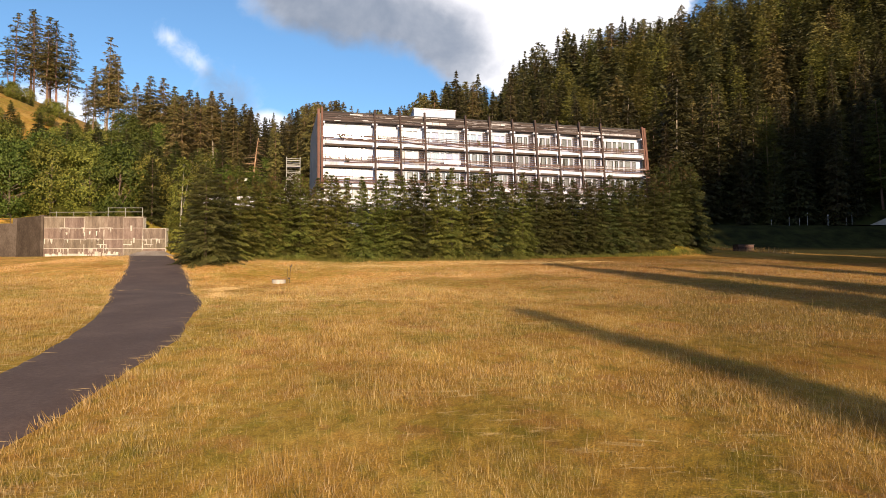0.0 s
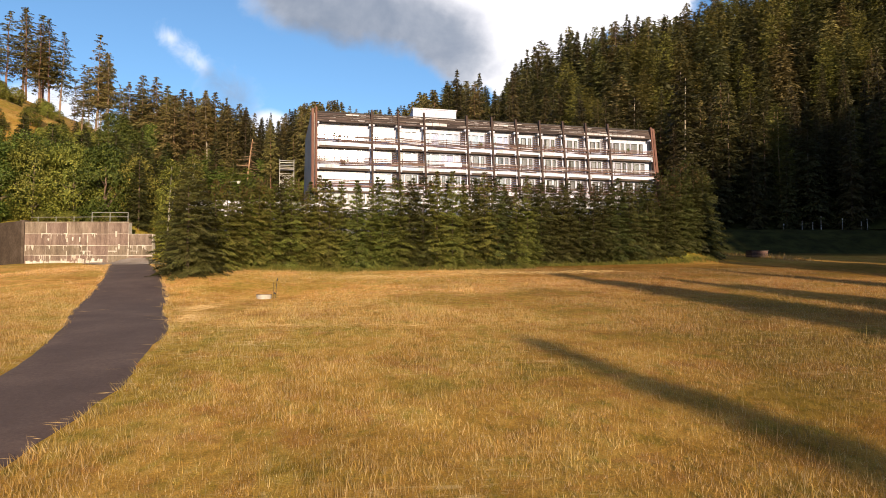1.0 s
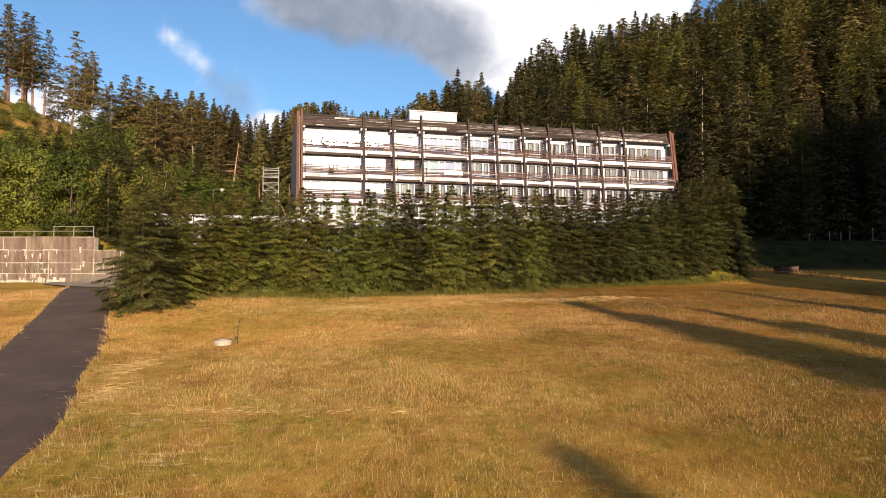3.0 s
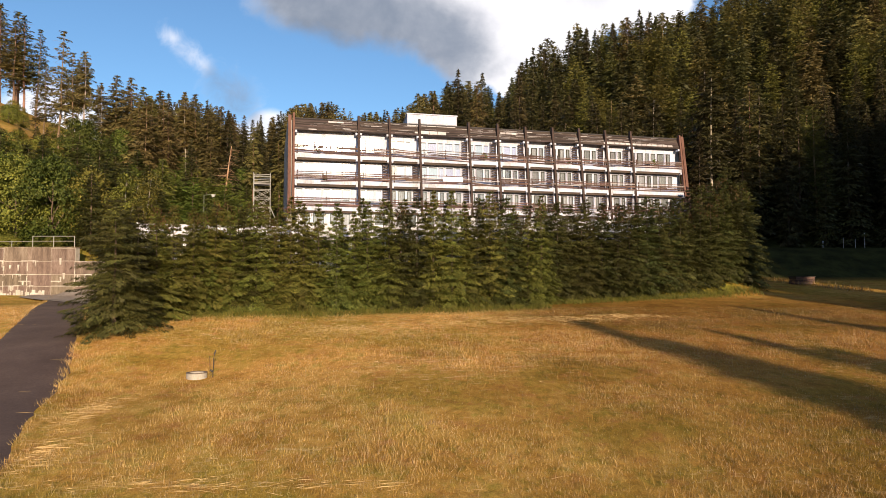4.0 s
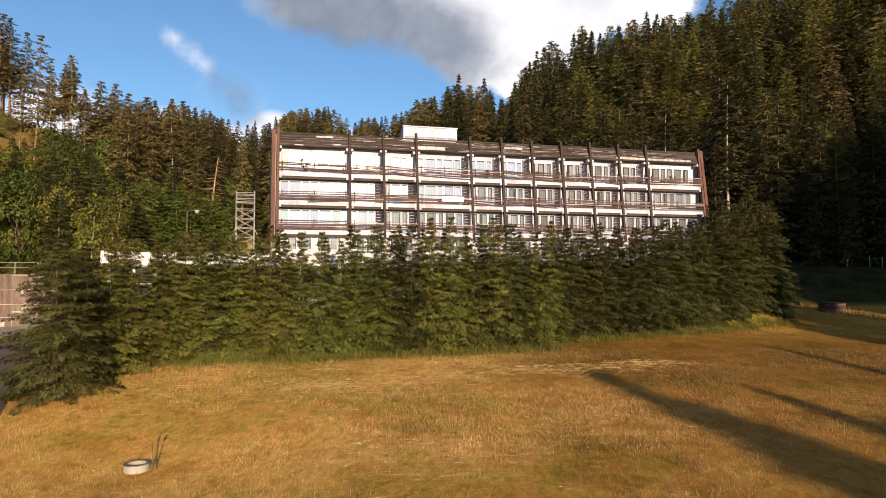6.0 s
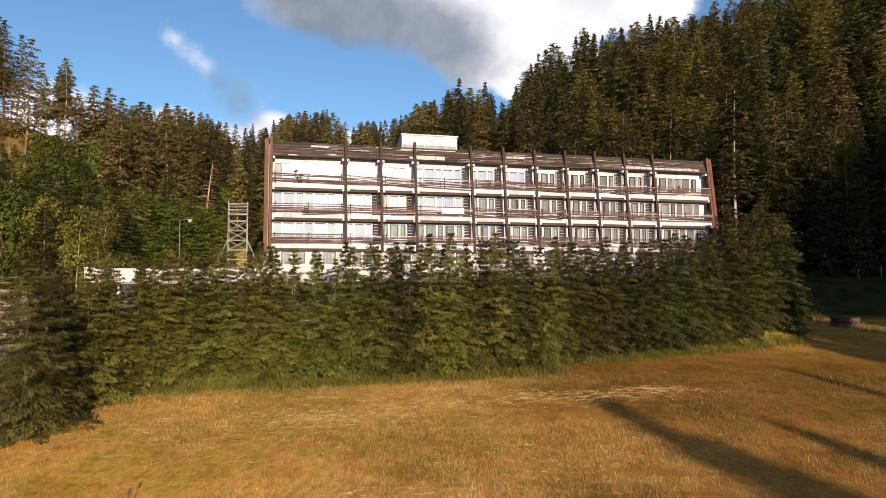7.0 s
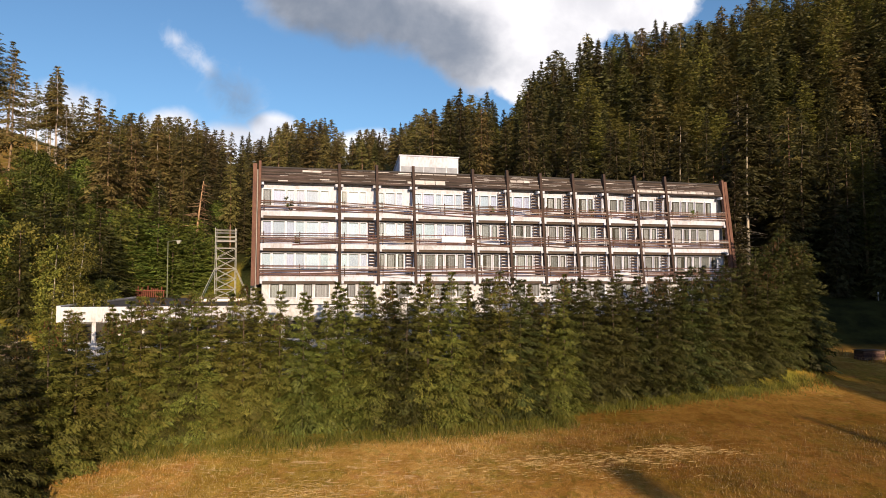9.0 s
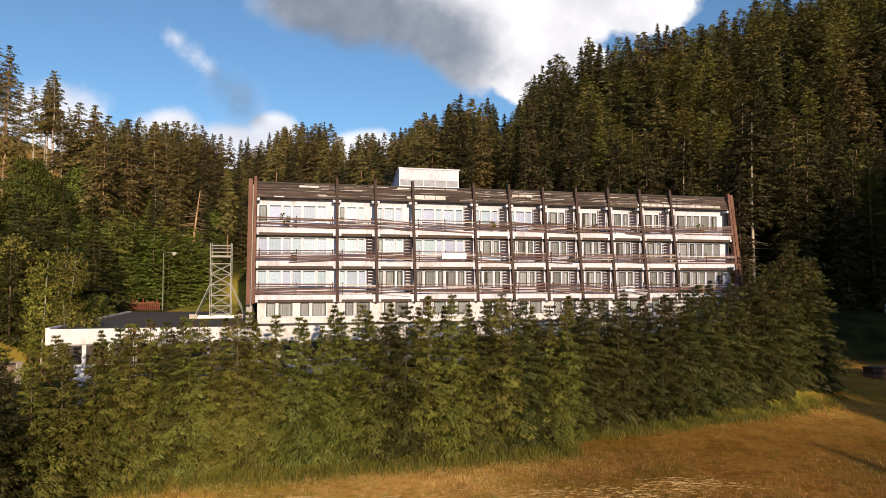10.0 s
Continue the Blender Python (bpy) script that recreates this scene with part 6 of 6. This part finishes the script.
def build_well():
    x, y = -12.1, 48.2
    z = land1(x, y) - 0.09
    T = thing("well", "open grey concrete well ring standing in the dry grass", "well", Matrix.Translation((x, y, z)))
    part("ring", ring(0.40, 0.50, -0.25, 0.36), PALE_CONCRETE, T)
    part("rim", ring(0.39, 0.512, 0.36, 0.39), CONCRETE, T, "darker worn concrete rim")
    part("bottom", ring(0.02, 0.40, -0.24, -0.05, 20), SHADED_CONCRETE, T)
    P = thing("standpipe", "thin rusty standpipe with a bent dark head beside the well", "pipe", Matrix.Translation((x + 0.78, y + 0.05, z)))
    part("pipe", Shape().tube((0, 0, -0.1), (0.04, 0, 1.05), 0.022).tube((0.04, 0, 1.05), (0.10, 0, 1.40), 0.020, 0.016), DARK_STEEL, P)
    part("head", Shape().tube((0.07, 0, 1.28), (0.14, 0.0, 1.48), 0.05, 0.035, 8), DARK_STEEL, P)
    part("valve", Shape().tube((0.0, 0, 0.42), (-0.12, 0, 0.50), 0.05, 0.05, 8), DARK_STEEL, P)
    part("stake", Shape().tube((-0.14, 0.05, -0.1), (-0.18, 0.05, 1.2), 0.012), DARK_STEEL, P)


def build_scaffold():
    cx, cy, z0 = -20.9, 90.6, 13.6
    T = thing("scaffold_tower", "grey tubular steel scaffold tower on the flat roof", "scaffold", Matrix.Translation((cx, cy, z0)) @ Matrix.Rotation(YAW, 4, "Z"))
    w, d, h = 0.92, 0.65, 7.1
    legs = [(-w, -d), (w, -d), (w, d), (-w, d)]
    part("base_frame", Shape().box(-2.4, 2.3, -0.9, -0.75, 0.02, 0.22).box(-2.4, 2.3, 0.75, 0.9, 0.02, 0.22), STEEL, T)
    for x, y in legs:
        part("leg", Shape().tube((x, y, 0.1), (x, y, h), 0.04), STEEL, T)
    levels = [0.35, 1.15, 2.15, 3.15, 4.15, 5.15, 5.9, 6.25, 6.6, 6.88]
    for z in levels:
        s = Shape()
        for (a, b), (c, e) in zip(legs, legs[1:] + legs[:1]):
            s.tube((a, b, z), (c, e, z), 0.03)
        part("ledger", s, STEEL, T)
    for i, (a, b) in enumerate(zip(levels[:5], levels[1:6])):
        for y in (-d, d):
            part("brace", Shape().tube((-w, y, a), (w, y, b), 0.025) if (i + (y > 0)) % 2 else Shape().tube((w, y, a), (-w, y, b), 0.025), STEEL, T)
            part("brace", Shape().tube((w, y, a), (-w, y, b), 0.022) if (i + (y > 0)) % 2 else Shape().tube((-w, y, a), (w, y, b), 0.022), STEEL, T)
    part("platform", Shape().box(-w, w, -d, d, 5.75, 5.82), BARE_BOARD, T)
    for sx in (-1, 1):
        for y in (-d, d):
            part("outrigger", Shape().tube((sx * w, y, 3.2), (sx * 2.25, y * 1.3, 0.15), 0.035), STEEL, T)
    for x in (-2.3, 2.0):
        part("ballast", Shape().box(x - 0.35, x + 0.35, -1.1, -0.45, 0.0, 0.42), PALE_CONCRETE, T)


def build_lamp_post():
    x, y = -34.5, 109.0
    z = land1(x, y)
    top = 20.5
    T = thing("street_lamp", "slim grey-green lamp post with a small head on a short arm", "street lamp", Matrix.Translation((x, y, z)))
    part("pole", Shape().tube((0, 0, -0.3), (0, 0, top - z), 0.075, 0.05, 8), LAMP_GREEN, T)
    part("arm", Shape().tube((0, 0, top - z - 0.05), (1.3, 0, top - z + 0.1), 0.035), LAMP_GREEN, T)
    part("lamp_head", Shape().hexa([(1.2, -0.12, top - z - 0.35), (1.5, -0.12, top - z - 0.3), (1.5, 0.12, top - z - 0.3), (1.2, 0.12, top - z - 0.35), (1.1, -0.16, top - z + 0.05), (1.7, -0.16, top - z + 0.1), (1.7, 0.16, top - z + 0.1), (1.1, 0.16, top - z + 0.05)]), STEEL, T)


def build_yard_bits():
    S = broad_crown(360, 3.0, 1.5, 40, 26, 0.26, 0.03)
    T = make_tree("shrub", "rounded yellow-green shrub beside the end of the wall", "shrub", trunk_shape(1.8, 0.06, 0.02, seed=88), BARK, S.mesh("crown", YELLOW_LEAF), "")
    T.matrix_basis = Matrix.Translation((-33.8, 83.4, land1(-33.8, 83.4) - 0.1))
    F = thing("fence", "short faded red picket fence behind the flat roof", "fence")
    rnd = random.Random(8)
    for i in range(15):
        x = -38.7 + i * 0.25
        y = 109.5
        z = land1(x, y)
        part("picket", Shape().box(x, x + 0.11, y, y + 0.05, z - 0.1, z + 1.05 + rnd.uniform(-0.3, 0.35)), RED_PAINT, F)
    part("rail", Shape().box(-38.8, -35.0, y + 0.05, y + 0.1, land1(-37, y) + 0.75, land1(-37, y) + 0.85), RED_PAINT, F)
    # low dark box on the far side of the meadow
    x, y = 43.0, 93.4
    z = land1(x, y)
    B = thing("crate", "long low dark brown wooden crate standing in the grass", "crate", Matrix.Translation((x, y, z)) @ Matrix.Rotation(0.2, 4, "Z"))
    B.matrix_basis = B.matrix_basis @ Matrix.Diagonal((0.74, 0.8, 0.86, 1))
    for k in range(3):
        part("plank", Shape().box(-1.7, 1.7, -0.75, -0.70, 0.02 + 0.34 * k, 0.33 + 0.34 * k), BROWN_WOOD, B)
        part("plank", Shape().box(-1.7, 1.7, 0.70, 0.75, 0.02 + 0.34 * k, 0.33 + 0.34 * k), BROWN_WOOD, B)
        for s in (-1, 1):
            part("plank", Shape().box(min(s * 1.7, s * 1.64), max(s * 1.7, s * 1.64), -0.70, 0.70, 0.02 + 0.34 * k, 0.33 + 0.34 * k), BROWN_WOOD, B)
    part("lid", Shape().box(-1.8, 1.8, -0.85, 0.85, 1.04, 1.13), BLACK_WOOD, B)
    # marker posts on the bank
    for i, (x, h, cap) in enumerate(((57.5, 1.0, 1), (60.6, 1.7, 0), (62.4, 1.5, 0), (63.8, 2.2, 1), (67.4, 1.9, 1), (70.6, 1.6, 0), (71.6, 1.9, 1))):
        y = 114.0
        z = land1(x, y)
        P = thing("marker_post", "thin wooden marker post on the grassy bank", "post", Matrix.Translation((x, y, z)), group="posts on the bank")
        part("post", Shape().box(-0.035, 0.035, -0.035, 0.035, -0.2, h), BARE_BOARD, P)
        if cap:
            part("cap", Shape().box(-0.06, 0.06, -0.06, 0.06, h, h + 0.2), FRAME_WHITE, P, "white cap")
    # pale forest track
    pts = [(66, 111.5), (74, 112.3), (84, 112.0), (96, 110.0)]
    line = smooth_line(pts, 10)
    v = [(px, py + s * 1.3, land1(px, py + s * 1.3) + 0.12) for px, py in line for s in (-1, 1)]
    i = np.arange(len(v)).reshape(-1, 2)
    me = sheet("road", v, np.stack([i[:-1, 0], i[1:, 0], i[1:, 1], i[:-1, 1]], -1), PALE_CONCRETE)
    tagged(new("road", me), "pale gravel forest track", "road", kind="structure")


def build_balcony_plants():
    for u, k, s in ((2.4, 2, 0.8), (42.0, 2, 0.8), (21.0, 2, 0.55), (31.2, 2, 0.55), (3.2, 1, 0.4), (40.2, 0, 0.5), (41.5, 0, 0.5)):
        z = SLAB[k]
        p = HOUSE @ Vector((u, back(z) + 0.25, z))
        T = thing("balcony_plant", "wild green plant grown on the balcony edge", "plant", Matrix.Translation(p))
        part("stem", Shape().tube((0, 0, 0), (0.02, 0, 0.9 * s), 0.02, 0.01, 4), BARK, T)
        part("leaves", broad_crown(400 + int(u * 10), 1.5 * s, 0.6 * s, 12, 14, 0.16).mesh("leaves", BROADLEAF), None, T)


build_retaining_wall()
build_well()
build_scaffold()
build_lamp_post()
build_yard_bits()
build_balcony_plants()
